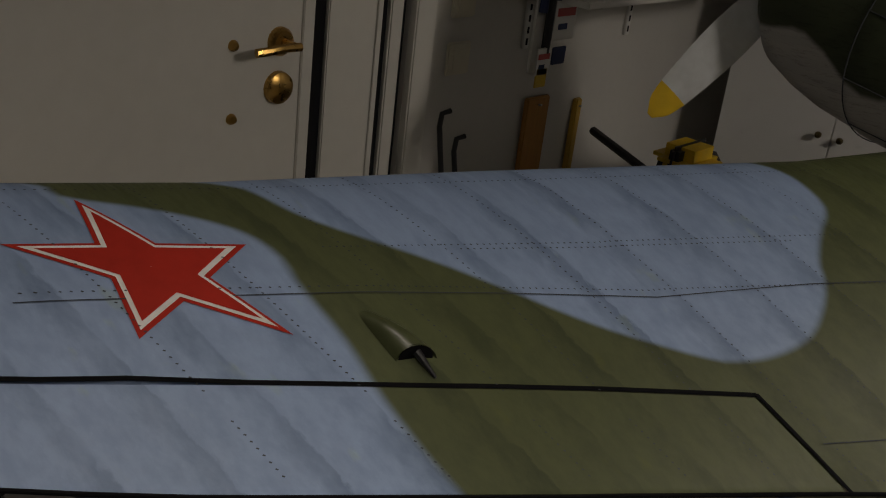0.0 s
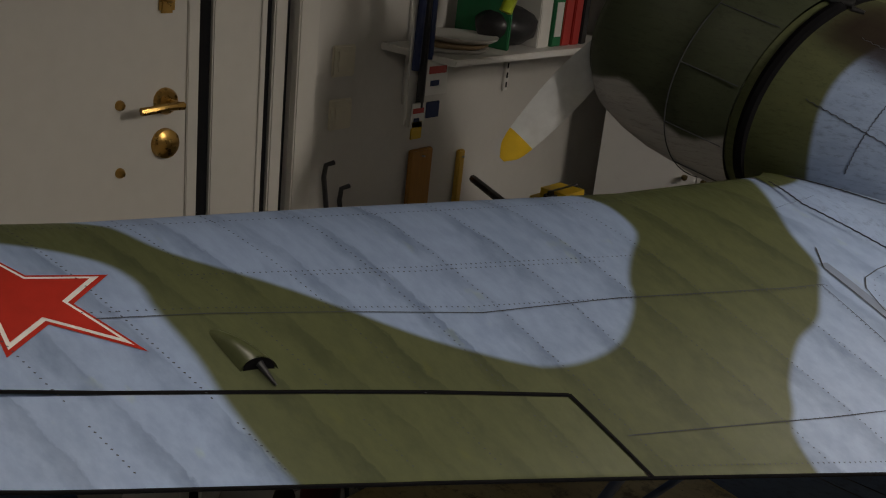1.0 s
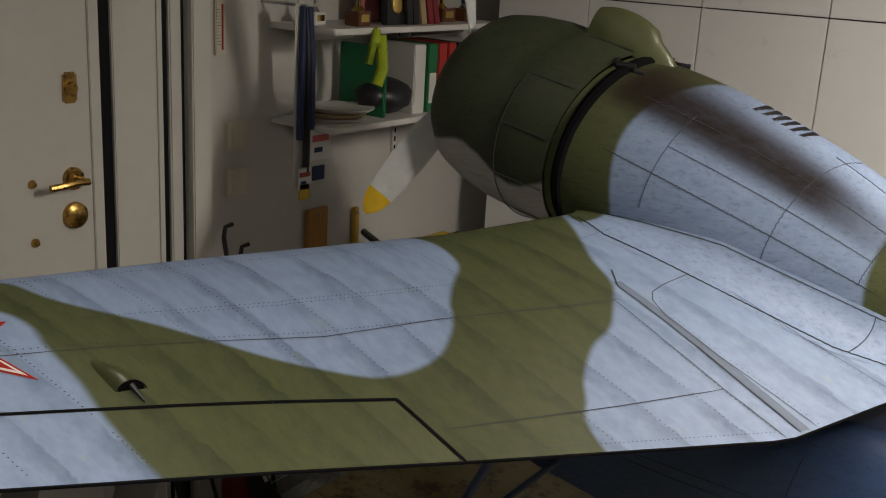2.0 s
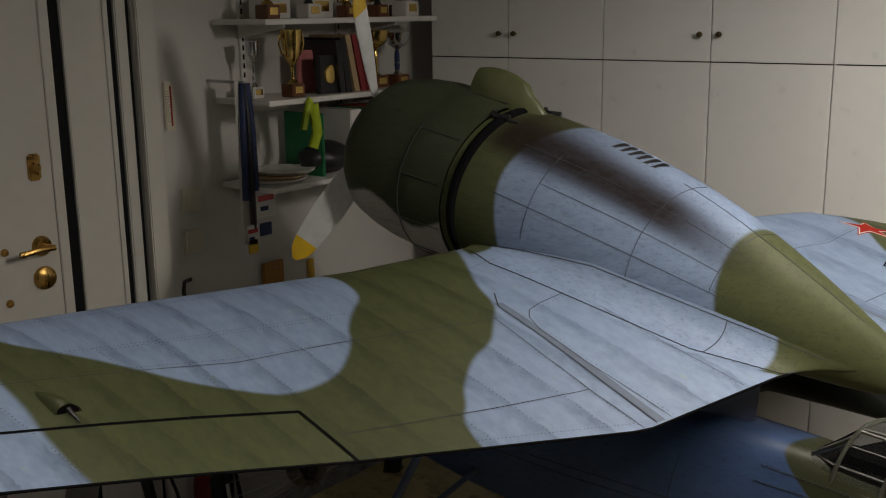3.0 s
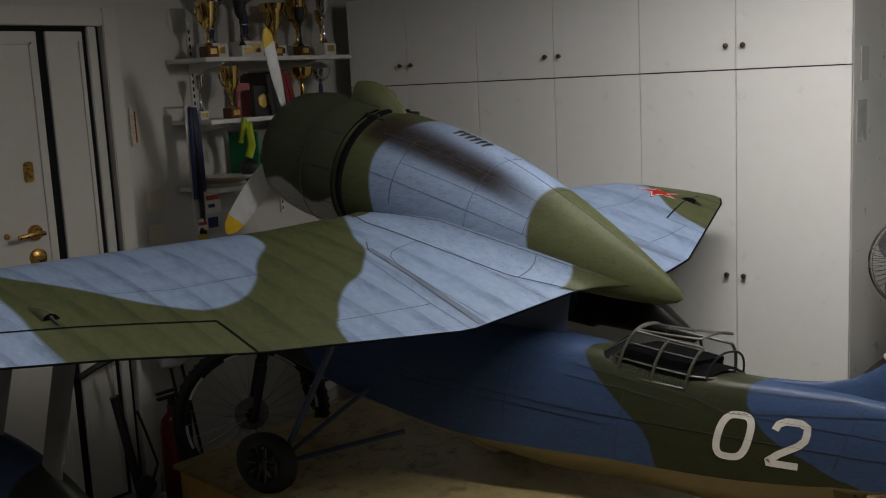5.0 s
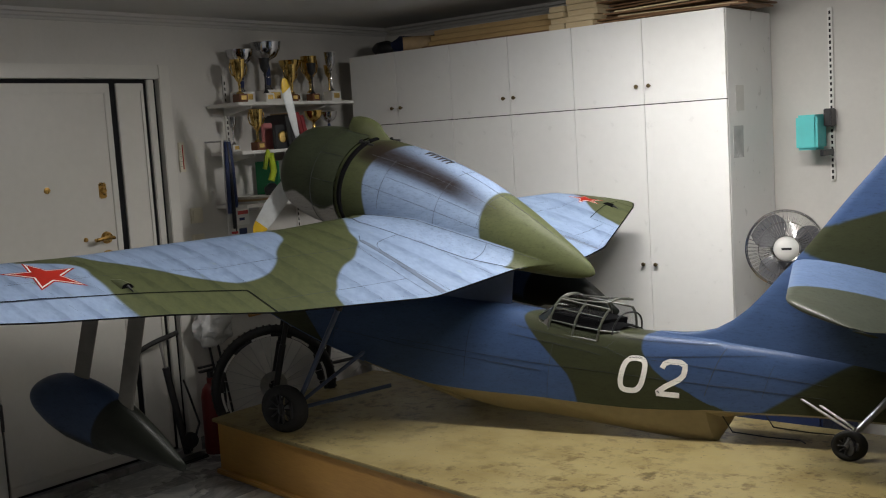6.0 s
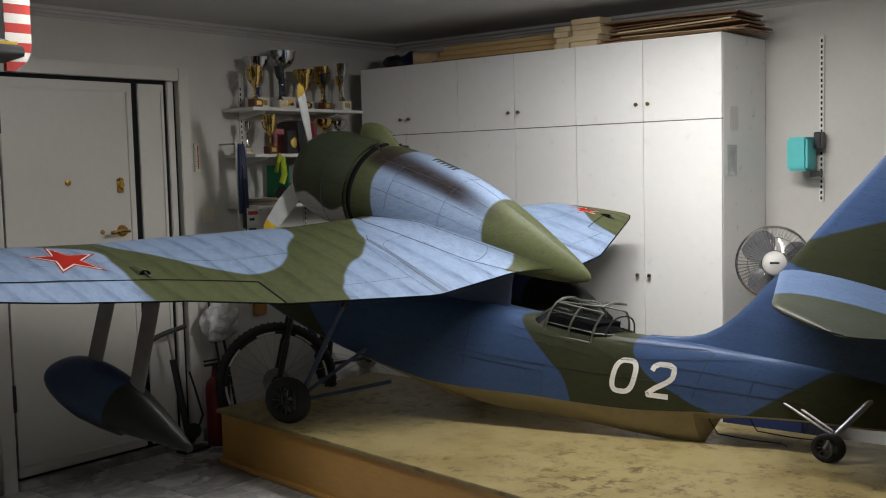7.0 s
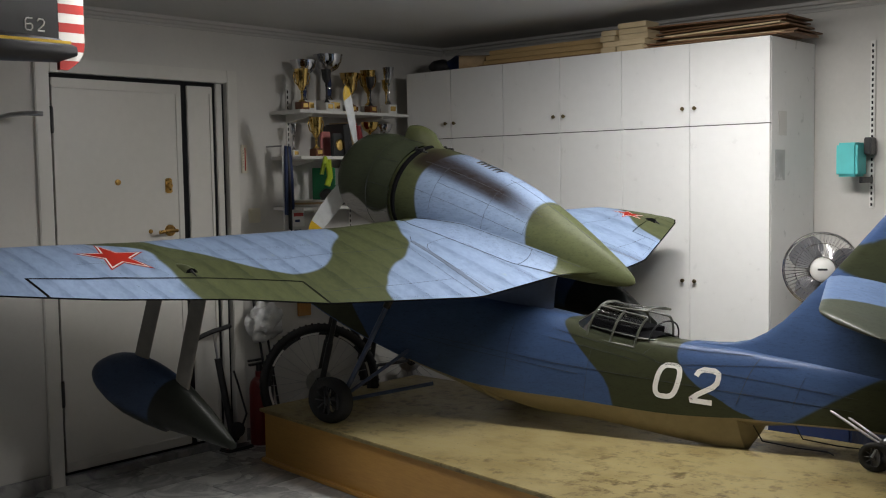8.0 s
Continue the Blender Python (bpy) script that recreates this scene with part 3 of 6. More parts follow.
def build_wings():
    hinge = lambda s: along(s, HINGE)
    for side in (-1, 1):
        ny = 60 if side < 0 else 30
        bm = join(wing_piece(side, 0.0, 1.02, 0.0, 1.0, ny * 2, 40), wing_piece(side, 1.0195, 1.7205, 0.0, lambda s: hinge(s) - 0.004, ny, 34), wing_piece(side, 1.72, 1.90, 0.0, 1.0, 24, 36))
        w = part("wing", bm, "wingp", aircraft, "blue and olive green wing panel with rivet rows", 50)
        bm = wing_piece(side, 1.026, 1.714, lambda s: hinge(s) + 0.008, 1.0, ny, 14)
        part("aileron", bm, "wingp", aircraft, "hinged aileron in blue and olive green", 50)
        yy = lambda v: side * v
        hx = lambda s: along(s, LE_X) + (along(s, TE_X) - along(s, LE_X)) * hinge(s)
        gw = 0.006 if side < 0 else 0.003
        gaps = join(ribbon([(hx(s) + 0.001, yy(s)) for s in (1.02, 1.2, 1.36, 1.5, 1.72)], gw, 0.0008),
                    ribbon([(hx(1.02), yy(1.021)), (along(1.02, TE_X) - 0.001, yy(1.021))], gw, 0.0012),
                    ribbon([(hx(1.72), yy(1.718)), (along(1.72, TE_X) - 0.001, yy(1.718))], gw, 0.0012))
        part("aileron_gap", gaps, "seam", w)
        edge = [(along(s, TE_X), along(s, TE_Z), s) for s in [0.12 + 1.76 * i / 44 for i in range(45)]]
        part("trailing_edge", tube([W(x - 0.001, side * s, z) for x, z, s in edge], 0.0035, 6), "seam", w, "black trailing edge strip")
        frac = lambda s, c: (along(s, LE_X) + (along(s, TE_X) - along(s, LE_X)) * c, yy(s))
        lines = [
            [frac(s, c) for s, c in ((0.45, 0.47), (0.8, 0.47), (1.2, 0.48), (1.6, 0.5))],
            [(0.06, yy(0.49)), (0.035, yy(0.70)), (-0.01, yy(1.0))],
            [(-0.16, yy(0.457)), (-0.05, yy(0.477)), (0.06, yy(0.490)), (0.170, yy(0.493))],
        ]
        part("panel_line", join(*[ribbon(q, 0.0013) for q in lines]), "line", w)
        part("joint_gap", ribbon([(-0.23, yy(0.375)), (-0.19, yy(0.413)), (-0.11, yy(0.425)), (0.07, yy(0.452)), (0.172, yy(0.462))], 0.0022), "line", w, "dark line along the wing joint")
        # soft shade of the crease, laid on as a darker strip
        part("joint_strip", ribbon([(-0.20, yy(0.402)), (-0.11, yy(0.415)), (0.07, yy(0.440)), (0.172, yy(0.450))], 0.018, 0.0008), "valley", w, "darker blue-grey band painted for shade in the wing crease")
        rows = [[frac(s, 0.10) for s in (0.5, 1.0, 1.6)], [frac(s, 0.33) for s in (0.65, 1.0, 1.35)], [frac(s, 0.345) for s in (0.75, 1.0, 1.2)], [frac(s, 0.475) for s in (0.45, 1.0, 1.6)], [frac(s, 0.97) for s in (0.5, 1.0)]]
        rows += [[frac(s, c) for c in (0.06, 0.3, 0.6, 0.76 if s > 1.02 else 0.97)] for s in (0.55, 0.66, 0.77, 0.88, 0.99, 1.1, 1.21, 1.32, 1.43, 1.54)]
        rows += [[(-0.16, yy(0.460)), (-0.05, yy(0.480)), (0.06, yy(0.493)), (0.168, yy(0.496))], [(0.06, yy(0.494)), (0.035, yy(0.70)), (-0.01, yy(1.0))], [(-0.33, yy(0.32)), (-0.36, yy(0.16))]]
        rows += [[frac(s, c) for c in (0.82, 0.97)] for s in (1.1, 1.21, 1.32, 1.43, 1.54)]
        rv = part("riveting", join(*[dots(q, 0.0075, 0.0013) for q in rows]), "line", w)
        tagged(rv, kind="stuff")
    star(aircraft, -0.272, -1.490, 0.119, radians(177), 0.78)
    star(aircraft, -0.215, 1.43, 0.085, radians(-150), 2.0)
    # inboard flap panel with a rounded corner, left and right
    for side in (-1, 1):
        q = [(0.172, side * 0.425), (0.0, side * 0.425), (-0.10, side * 0.413), (-0.14, side * 0.393), (-0.158, side * 0.37), (-0.168, side * 0.33), (-0.184, side * 0.215), (-0.205, side * 0.13)]
        part("hatch_line", join(ribbon(q, 0.0016), ribbon([(-0.176, side * 0.23), (0.013, side * 0.24), (0.172, side * 0.23)], 0.0013), dots([(-0.176, side * 0.236), (0.013, side * 0.246), (0.172, side * 0.236)], 0.01, 0.0013), dots([(a + 0.008, b - side * 0.008) for a, b in q], 0.01, 0.0011)), "line", aircraft)


build_wings()


def build_scoops():
    """The hooded aileron linkage openings on both wings."""
    for side in (-1, 1):
        x0, y0 = (-0.145, -1.368) if side < 0 else (-0.09, 1.50)
        rows = []
        for i in range(9):
            t = i / 8
            x = x0 - 0.055 + 0.068 * t
            h, w = 0.016 * math.sin(min(1.0, t * 1.2) * math.pi / 2), 0.008 + 0.009 * t
            base = over_wing(x, y0, 0.0)[2]
            rows.append([W(x, y0 + w * math.cos(a), base - 0.004 + (h + 0.004) * math.sin(a)) for a in [math.pi * k / 12 for k in range(13)]])
        bm = loft(rows, closed=False)
        ob = part("linkage_hood", bm, "seam" if side > 0 else "scoop", aircraft, "small teardrop hood over the aileron linkage")
        x = x0 + 0.013
        base = over_wing(x, y0, 0.0)[2]
        bm = loft([[W(x - 0.001, y0 + 0.014 * math.cos(a), base + 0.017 * math.sin(a)) for a in [math.pi * k / 12 for k in range(13)]],
                   [W(x - 0.002, y0, base + 0.001)] * 13], closed=False)
        part("opening", bm, "seam", ob)
        a, b = over_wing(x0 + 0.012, y0, 0.008), over_wing(x0 + 0.04, y0 - 0.002, 0.003)
        part("horn", rod(W(*a), W(*b), 0.006, 0.002, 8), "black", ob, "black control horn")


M["scoop"] = plain("olive_hood_paint", (0.07, 0.08, 0.035), 0.35, vary=0.3)
build_scoops()

# nacelle: station, axis height, half width, half height
COWL = [(-0.52, 0.311, 0.105, 0.105), (-0.565, 0.313, 0.1092, 0.1092), (-0.582, 0.314, 0.1218, 0.1218), (-0.58, 0.314, 0.1376, 0.1376), (-0.557, 0.313, 0.1565, 0.1575), (-0.515, 0.311, 0.1691, 0.1701),
        (-0.47, 0.309, 0.1764, 0.1775), (-0.4, 0.306, 0.1796, 0.1806), (-0.395, 0.306, 0.1817, 0.1827), (-0.34, 0.304, 0.1817, 0.1827), (-0.292, 0.302, 0.1796, 0.1806)]
POD = [(-0.295, 0.302, 0.1722, 0.1733), (-0.27, 0.301, 0.1743, 0.1754), (-0.2, 0.298, 0.1764, 0.1775), (-0.1, 0.292, 0.1743, 0.1743), (0, 0.283, 0.1659, 0.168), (0.1, 0.273, 0.1543, 0.1575), (0.2, 0.261, 0.1376, 0.1407),
       (0.3, 0.247, 0.1168, 0.1178), (0.4, 0.230, 0.09051, 0.0936), (0.5, 0.211, 0.06187, 0.06694), (0.58, 0.197, 0.0361, 0.04112), (0.63, 0.189, 0.015, 0.018), (0.645, 0.186, 0.003, 0.003)]


def pod_rows(table, n, paintf):
    rows = []
    for i in range(len(table) - 1):
        a, b = table[i], table[i + 1]
        k = 6 if table is POD else 2
        for j in range(k + (i == len(table) - 2)):
            t = j / k
            x = a[0] + (b[0] - a[0]) * t
            zc, hw, hh = [curve(x, [(q[0], q[c]) for q in POD]) if table is POD else a[c] + (b[c] - a[c]) * t for c in (1, 2, 3)]
            ring = []
            for m in range(n):
                u = 2 * math.pi * m / n
                y, z = hw * math.cos(u), zc + hh * math.sin(u)
                ring.append((B(x, y, z), *paintf(x, u)))
            rows.append(ring)
    return rows


AXIS = 0.304  # height of the engine's axis


def build_nacelle():
    def cowl_paint(x, u):
        return 0.175 * (math.sin(u) + 0.42) + 0.02 * math.sin(x * 30), 0.0

    bm = skin(pod_rows(COWL, 64, cowl_paint), caps=False)
    cowl = part("cowling", bm, "cowl", aircraft, "olive green engine cowling with a grey underside", 50)
    part("cowl_inside", lathe([(0.0, 0.0), (0.124, 0.0)], B(-0.525, 0, AXIS), B(-1, 0, 0) - B(0, 0, 0), 40), "seam", cowl)
    lines = []
    for u in (0.9, 1.75, 2.5, 3.05, 3.6, 4.1):
        lines.append(tube([B(x, 0.1832 * math.cos(u), AXIS + 0.1843 * math.sin(u)) for x in (-0.395, -0.34, -0.295)], 0.0011, 5))
    for x, r in ((-0.395, 0.1822),):
        lines.append(tube([B(x, r * math.cos(2 * math.pi * k / 64), AXIS + r * 1.005 * math.sin(2 * math.pi * k / 64)) for k in range(64)], 0.0012, 5, closed=True))
    part("panel_line", join(*lines), "line", cowl)

    def pod_paint(x, u):
        s = math.sin(u)
        front = x + 0.165 + 0.015 * math.sin(u * 3)
        back = 0.285 - 0.03 * s - x
        mid = max(0.70, 0.84 - 0.25 * (x + 0.26))
        band = math.exp(-(((s - mid) / 0.20) ** 4)) if math.cos(u) < 0.15 else 0.5 * math.exp(-(((s - 0.8) / 0.15) ** 2))
        reach = max(0.0, min(1.0, (x + 0.29) / 0.06)) * max(0.0, min(1.0, (0.36 - x) / 0.22))
        return min(front, back), 0.985 * band * reach

    pod = part("nacelle", skin(pod_rows(POD, 72, pod_paint)), "camo", aircraft, "tapered engine nacelle, blue and olive with sooty exhaust streaks", 60)
    # cooling gap behind the cowling, and its clamp
    r = 0.169
    part("cooling_gap", tube([B(-0.272, r * math.cos(2 * math.pi * k / 72), AXIS + r * math.sin(2 * math.pi * k / 72)) for k in range(72)], 0.0142, 8, closed=True), "seam", pod, "black gap ring behind the cowling")
    for side in (-1, 1):
        u = math.pi / 2 - side * 0.42
        c = lambda k, dx: B(-0.272 + dx, (r + k) * math.cos(u), AXIS + (r + k) * math.sin(u))
        bm = rod(c(0.004, -0.018), c(0.010, 0.018), 0.009, 0.009, 16)
        rod(c(0.009, -0.021), c(0.009, -0.016), 0.0115, 0.0115, 16, bm)
        box_at = c(0.004, 0.036)
        rod(c(0.002, 0.014), box_at, 0.007, 0.004, 10, bm)
        part("exhaust_stub", bm, "black", pod, "black exhaust stub")
    # air intake on top
    rows = []
    for i in range(13):
        t = i / 12
        x = -0.40 + 0.165 * t
        w = 0.016 + 0.017 * math.sin(math.pi * min(1, t * 0.9 + 0.1))
        h = 0.055 * math.sin(math.pi * (0.30 + 0.70 * t)) ** 0.8 if t < 1 else 0
        zb = curve(x, [(q[0], q[1] + q[3]) for q in POD]) if x > -0.29 else 0.487
        rows.append([B(x, w * math.cos(a), zb - 0.012 + (h + 0.012) * math.sin(a)) for a in [math.pi * k / 16 for k in range(17)]])
    bm = loft(rows, closed=False)
    intake = part("air_intake", bm, "scoop2", aircraft, "olive teardrop air intake on top of the cowling", 60)
    part("intake_mouth", loft([rows[0], [B(-0.39, 0, 0.485)] * 17], closed=False), "seam", intake)
    # louvres
    for k in range(6):
        x = -0.055 + 0.018 * k
        bm = bmesh.new()
        pts = []
        for m in range(9):
            y = -0.026 + 0.044 * m / 8
            zc, hw, hh = [curve(x, [(q[0], q[c]) for q in POD]) for c in (1, 2, 3)]
            pts.append((y, zc + hh * math.sqrt(max(0, 1 - (y / hw) ** 2))))
        rows = [[B(x + dx, y, z + dz * math.sin(math.pi * (m + 0.5) / 9.0) + 0.001) for m, (y, z) in enumerate(pts)] for dx, dz in ((-0.006, 0.0), (-0.002, 0.004), (0.003, 0.006), (0.0045, 0.0))]
        part("louvre", loft(rows, closed=False, bm=bm), "black", pod, "black cooling louvre")
    # panel lines round the nacelle
    def on_pod(x, u):
        return B(x, 1.003 * curve(x, [(q[0], q[2]) for q in POD]) * math.cos(u), curve(x, [(q[0], q[1]) for q in POD]) + 1.003 * curve(x, [(q[0], q[3]) for q in POD]) * math.sin(u))

    ringline = lambda x, a, b: tube([on_pod(x + (0.0010 if k % 2 else -0.0010), a + (b - a) * k / 56) for k in range(57)], 0.0009, 4)
    longline = lambda u0, u1, a, b: tube([on_pod(a + (b - a) * k / 80, u0 + (u1 - u0) * k / 80 + (0.006 if k % 2 else -0.006)) for k in range(81)], 0.0009, 4)
    part("panel_line", join(ringline(-0.1, 2.2, 3.3), ringline(0.12, 1.4, 3.4), ringline(0.27, 1.3, 3.0), longline(2.25, 2.25, -0.2, 0.3), longline(2.9, 3.0, -0.2, 0.3), longline(1.7, 1.75, 0.1, 0.5), longline(2.62, 2.66, -0.1, 0.27)), "line", pod)
    # fillet between nacelle and wing
    for side in (-1, 1):
        rows = []
        for i in range(41):
            x = -0.225 + 0.795 * i / 40
            zc, hw, hh = [curve(x, [(q[0], q[c]) for q in POD]) for c in (1, 2, 3)]
            u = -0.55 + 0.45 * min(1.0, i / 14) ** 0.7
            a = Vector((x, side * hw * math.cos(u), zc + hh * math.sin(u)))
            taper = min(1.0, (i + 4) / 10) * max(0.12, min(1.0, (40 - i) / 14))
            lx, lz = unB(a.x, a.z)
            out = abs(a.y) + 0.105 * taper + 0.01
            wx, wy, wz = over_wing(lx + 0.02, side * out, 0.0015)
            wx2, wy2, wz2 = over_wing(lx + 0.01, side * (abs(a.y) + 0.015), 0.0)
            p0, p2 = Vector((lx, a.y, lz)), Vector((wx, wy, wz))
            if p2.z > p0.z - 0.004:
                p0.z = p2.z + 0.004
            p1 = Vector(((lx + wx) / 2, a.y + side * 0.012, min(wz2, p2.z + 0.012)))
            row = []
            for j in range(13):
                t = j / 12
                q = p0 * (1 - t) ** 2 + p1 * 2 * t * (1 - t) + p2 * t * t
                row.append((P(q.x, q.y, q.z), min(x + 0.165, 0.40 - x), 0.0))
            rows.append(row)
        f = part("wing_fillet", skin(rows, closed=False, caps=False), "camo", aircraft, "smooth fillet between nacelle and wing", 60)
        up = Vector((0, 0, 0.0018))
        zig = lambda k: up + SPAN * (0.0016 if k % 2 else -0.0016)
        seams = []
        for j in (1, 11):
            run = [rows[i][j][0] for i in range(2, 37)]
            fine = [a.lerp(b, t) for a, b in zip(run, run[1:]) for t in (0, 0.33, 0.67)]
            seams.append(tube([p + zig(k) for k, p in enumerate(fine)], 0.0012, 4))
        seams.append(tube([rows[27][j][0] + up for j in range(1, 12)], 0.0012, 4))
        part("stitched_seam", join(*seams), "line", f)
    # propeller
    c0 = Vector((-0.61, 0.0, AXIS + 0.03))
    hub = part("propeller_hub", lathe([(0.001, 0.07), (0.018, 0.06), (0.032, 0.03), (0.036, 0.0), (0.036, -0.05)], B(*c0), B(-1, 0, 0) - B(0, 0, 0), 24), "steel", aircraft, "steel propeller hub")
    for ang in PROP:
        u = radians(ang)
        rad, tan = Vector((0, math.cos(u), math.sin(u))), Vector((0, -math.sin(u), math.cos(u)))

        def blade_rows(r0, r1, n):
            rows = []
            for i in range(n + 1):
                r = r0 + (r1 - r0) * i / n
                t = (r - 0.03) / (PROP_R - 0.03)
                chord = curve(t, [(0, 0.03), (0.15, 0.045), (0.45, 0.066), (0.75, 0.062), (0.93, 0.046), (1.0, 0.012)])
                pitch = radians(40 - 24 * t)
                d = tan * math.cos(pitch) + Vector((1, 0, 0)) * math.sin(pitch)
                nrm = Vector((1, 0, 0)) * math.cos(pitch) - tan * math.sin(pitch)
                ring = []
                for k in range(16):
                    w = 2 * math.pi * k / 16
                    q = c0 + rad * r + d * (chord / 2 * math.cos(w)) + nrm * (chord * 0.075 * math.sin(w))
                    ring.append(B(*q))
                rows.append(ring)
            return rows

        bl = part("propeller_blade", loft(blade_rows(0.03, PROP_R * 0.86, 16)), "blade", hub, "worn grey propeller blade")
        part("blade_tip", loft(blade_rows(PROP_R * 0.86, PROP_R, 8)), "yellow", hub, "yellow blade tip")


PROP, PROP_R = (114, 234, 354), 0.342
M["scoop2"] = plain("olive_intake_paint", (0.085, 0.095, 0.04), 0.36, vary=0.2)
build_nacelle()

# fuselage: station, half width, deck height, chine height, keel height
HULL = [(-0.80, 0.006, -0.19, -0.215, -0.225), (-0.775, 0.05, -0.15, -0.215, -0.24), (-0.71, 0.09, -0.12, -0.225, -0.262), (-0.60, 0.12, -0.09, -0.24, -0.288), (-0.46, 0.135, -0.06, -0.262, -0.316),
        (-0.3, 0.142, -0.035, -0.285, -0.342), (-0.1, 0.144, -0.02, -0.305, -0.36), (0.1, 0.144, -0.005, -0.312, -0.375), (0.213, 0.142, 0.0, -0.308, -0.385), (0.4, 0.138, 0.012, -0.28, -0.36), (0.6, 0.13, 0.022, -0.243, -0.325),
        (0.8, 0.12, 0.035, -0.212, -0.302), (0.95, 0.109, 0.058, -0.185, -0.285), (1.1, 0.096, 0.08, -0.148, -0.262), (1.16, 0.09, 0.085, -0.13, -0.25)]
TAIL = [(1.16, 0.09, 0.085, -0.13, -0.165), (1.3, 0.076, 0.10, -0.10, -0.115), (1.5, 0.056, 0.115, -0.055, -0.06), (1.7, 0.037, 0.12, -0.02, -0.018), (1.9, 0.016, 0.12, 0.03, 0.035)]


def hull_camo(x, z):
    """Green areas of the fuselage side: a nose patch and a band behind the wing, blue between and aft."""
    nose = -0.401 - 1.1 * (z + 0.188) - x
    fore = along(-z, [(-0.06, 0.42), (0.0, 0.47), (0.08, 0.605), (0.14, 0.70), (0.2, 0.745), (0.4, 0.77)])
    aft = along(-z, [(-0.08, 0.875), (0.0, 0.92), (0.05, 0.98), (0.08, 1.045), (0.11, 1.2), (0.14, 1.27), (0.3, 1.29)])
    band = min(x - fore, aft - x)
    tail = 0.7 * (x - 1.40) - 0.7 * (z + 0.02)
    return -max(nose, band, tail)


def build_fuselage():
    def ring(q, top_only=False):
        x, hw, zd, zc, zk = q
        pts = []
        for m in range(33):
            u = math.pi * m / 32
            y = hw * (abs(math.cos(u)) ** 0.62) * (1 if math.cos(u) >= 0 else -1)
            z = zc + (zd - zc) * math.sin(u) ** 0.62
            pts.append((y, z))
        return pts

    def fine(table):
        out = []
        for i in range(len(table) - 1):
            for j in range(6):
                x = table[i][0] + (table[i + 1][0] - table[i][0]) * j / 6
                out.append((x, *[curve(x, [(q[0], q[c]) for q in table]) for c in (1, 2, 3, 4)]))
        return out + [table[-1]]

    rows = []
    for q in fine(HULL) + fine(TAIL)[1:]:
        rows.append([(B(q[0], y, z), hull_camo(q[0], z), 0.0) for y, z in ring(q)])
    fus = part("fuselage", skin(rows, closed=False, caps=False), "hull", aircraft, "flying-boat fuselage in blue and olive, darkened for shade", 60)
    # planing bottom with two steps
    for table, name in (([q for q in HULL if q[0] <= -0.1], "bow_bottom"), ([q for q in HULL if -0.1 <= q[0] <= 0.213], "forward_bottom"), ([(q[0], q[1], q[2], q[3], q[4] + (0.016 if q[0] < 0.3 else 0.0)) for q in HULL if q[0] >= 0.213], "step_bottom"), (TAIL, "tail_bottom")):
        rows = []
        for q in fine(table):
            x, hw, zd, zc, zk = q
            half = [(-hw, zc), (-hw * 0.97, zc - 0.006), (-hw * 0.55, zc + (zk - zc) * 0.55), (-hw * 0.06, zk), (hw * 0.06, zk), (hw * 0.55, zc + (zk - zc) * 0.55), (hw * 0.97, zc - 0.006), (hw, zc)]
            rows.append([B(x, y, z) for y, z in half] + [B(x, 0, zc + 0.01)])
        part(name, loft(rows), "bow" if name == "bow_bottom" else "belly", fus, "dark blue bow bottom" if name == "bow_bottom" else "sand-coloured planing bottom", 30)
    # panel lines on the left side
    def side(x, z, out=0.0012):
        q = [curve(x, [(r[0], r[c]) for r in HULL + TAIL[1:]]) for c in (1, 2, 3)]
        k = max(0.0, min(1.0, (z - q[2]) / max(1e-4, q[1] - q[2])))
        s = k ** (1 / 0.62)
        y = q[0] * max(0.0, 1 - s * s) ** 0.31
        return B(x, -y - out, z + (out if k > 0.8 else 0))

    def line(pts, w=0.0016, n=14):
        out = []
        for (ax, az), (bx, bz) in zip(pts, pts[1:]):
            out += [side(ax + (bx - ax) * i / n, az + (bz - az) * i / n) for i in range(n)]
        return tube(out + [side(*pts[-1])], w / 2, 5)

    def stitch(pts):
        out, k = [], 0
        for (ax, az), (bx, bz) in zip(pts, pts[1:]):
            n = max(2, int(math.hypot(bx - ax, bz - az) / 0.006))
            for i in range(n):
                k += 1
                out.append(side(ax + (bx - ax) * i / n, az + (bz - az) * i / n + (0.0022 if k % 2 else -0.0022)))
        return tube(out, 0.0013, 4)

    part("panel_line", join(line([(0.86, -0.03), (1.2, 0.01), (1.5, 0.04)]), line([(0.0, -0.19), (0.5, -0.14), (1.0, -0.07), (1.5, 0.0)]), line([(1.17, 0.06), (1.15, -0.09)]), line([(1.33, 0.06), (1.32, -0.05)]), line([(0.3, -0.05), (0.32, -0.25)]), line([(-0.25, -0.1), (-0.25, -0.28)])), "line", fus)
    part("stitched_seam", join(stitch([(0.45, -0.03), (0.80, -0.02), (0.82, 0.01)]), stitch([(0.80, -0.02), (0.88, -0.03), (1.16, 0.045), (1.3, 0.08)]), stitch([(0.84, 0.02), (1.0, 0.045), (1.15, 0.075)]), stitch([(1.17, 0.07), (1.15, -0.09)]), stitch([(0.45, -0.06), (0.62, -0.05), (0.80, -0.045)]), line([(0.62, -0.05), (0.64, -0.24)]), line([(-0.25, -0.22), (0.1, -0.2), (0.6, -0.15)])), "line", fus)
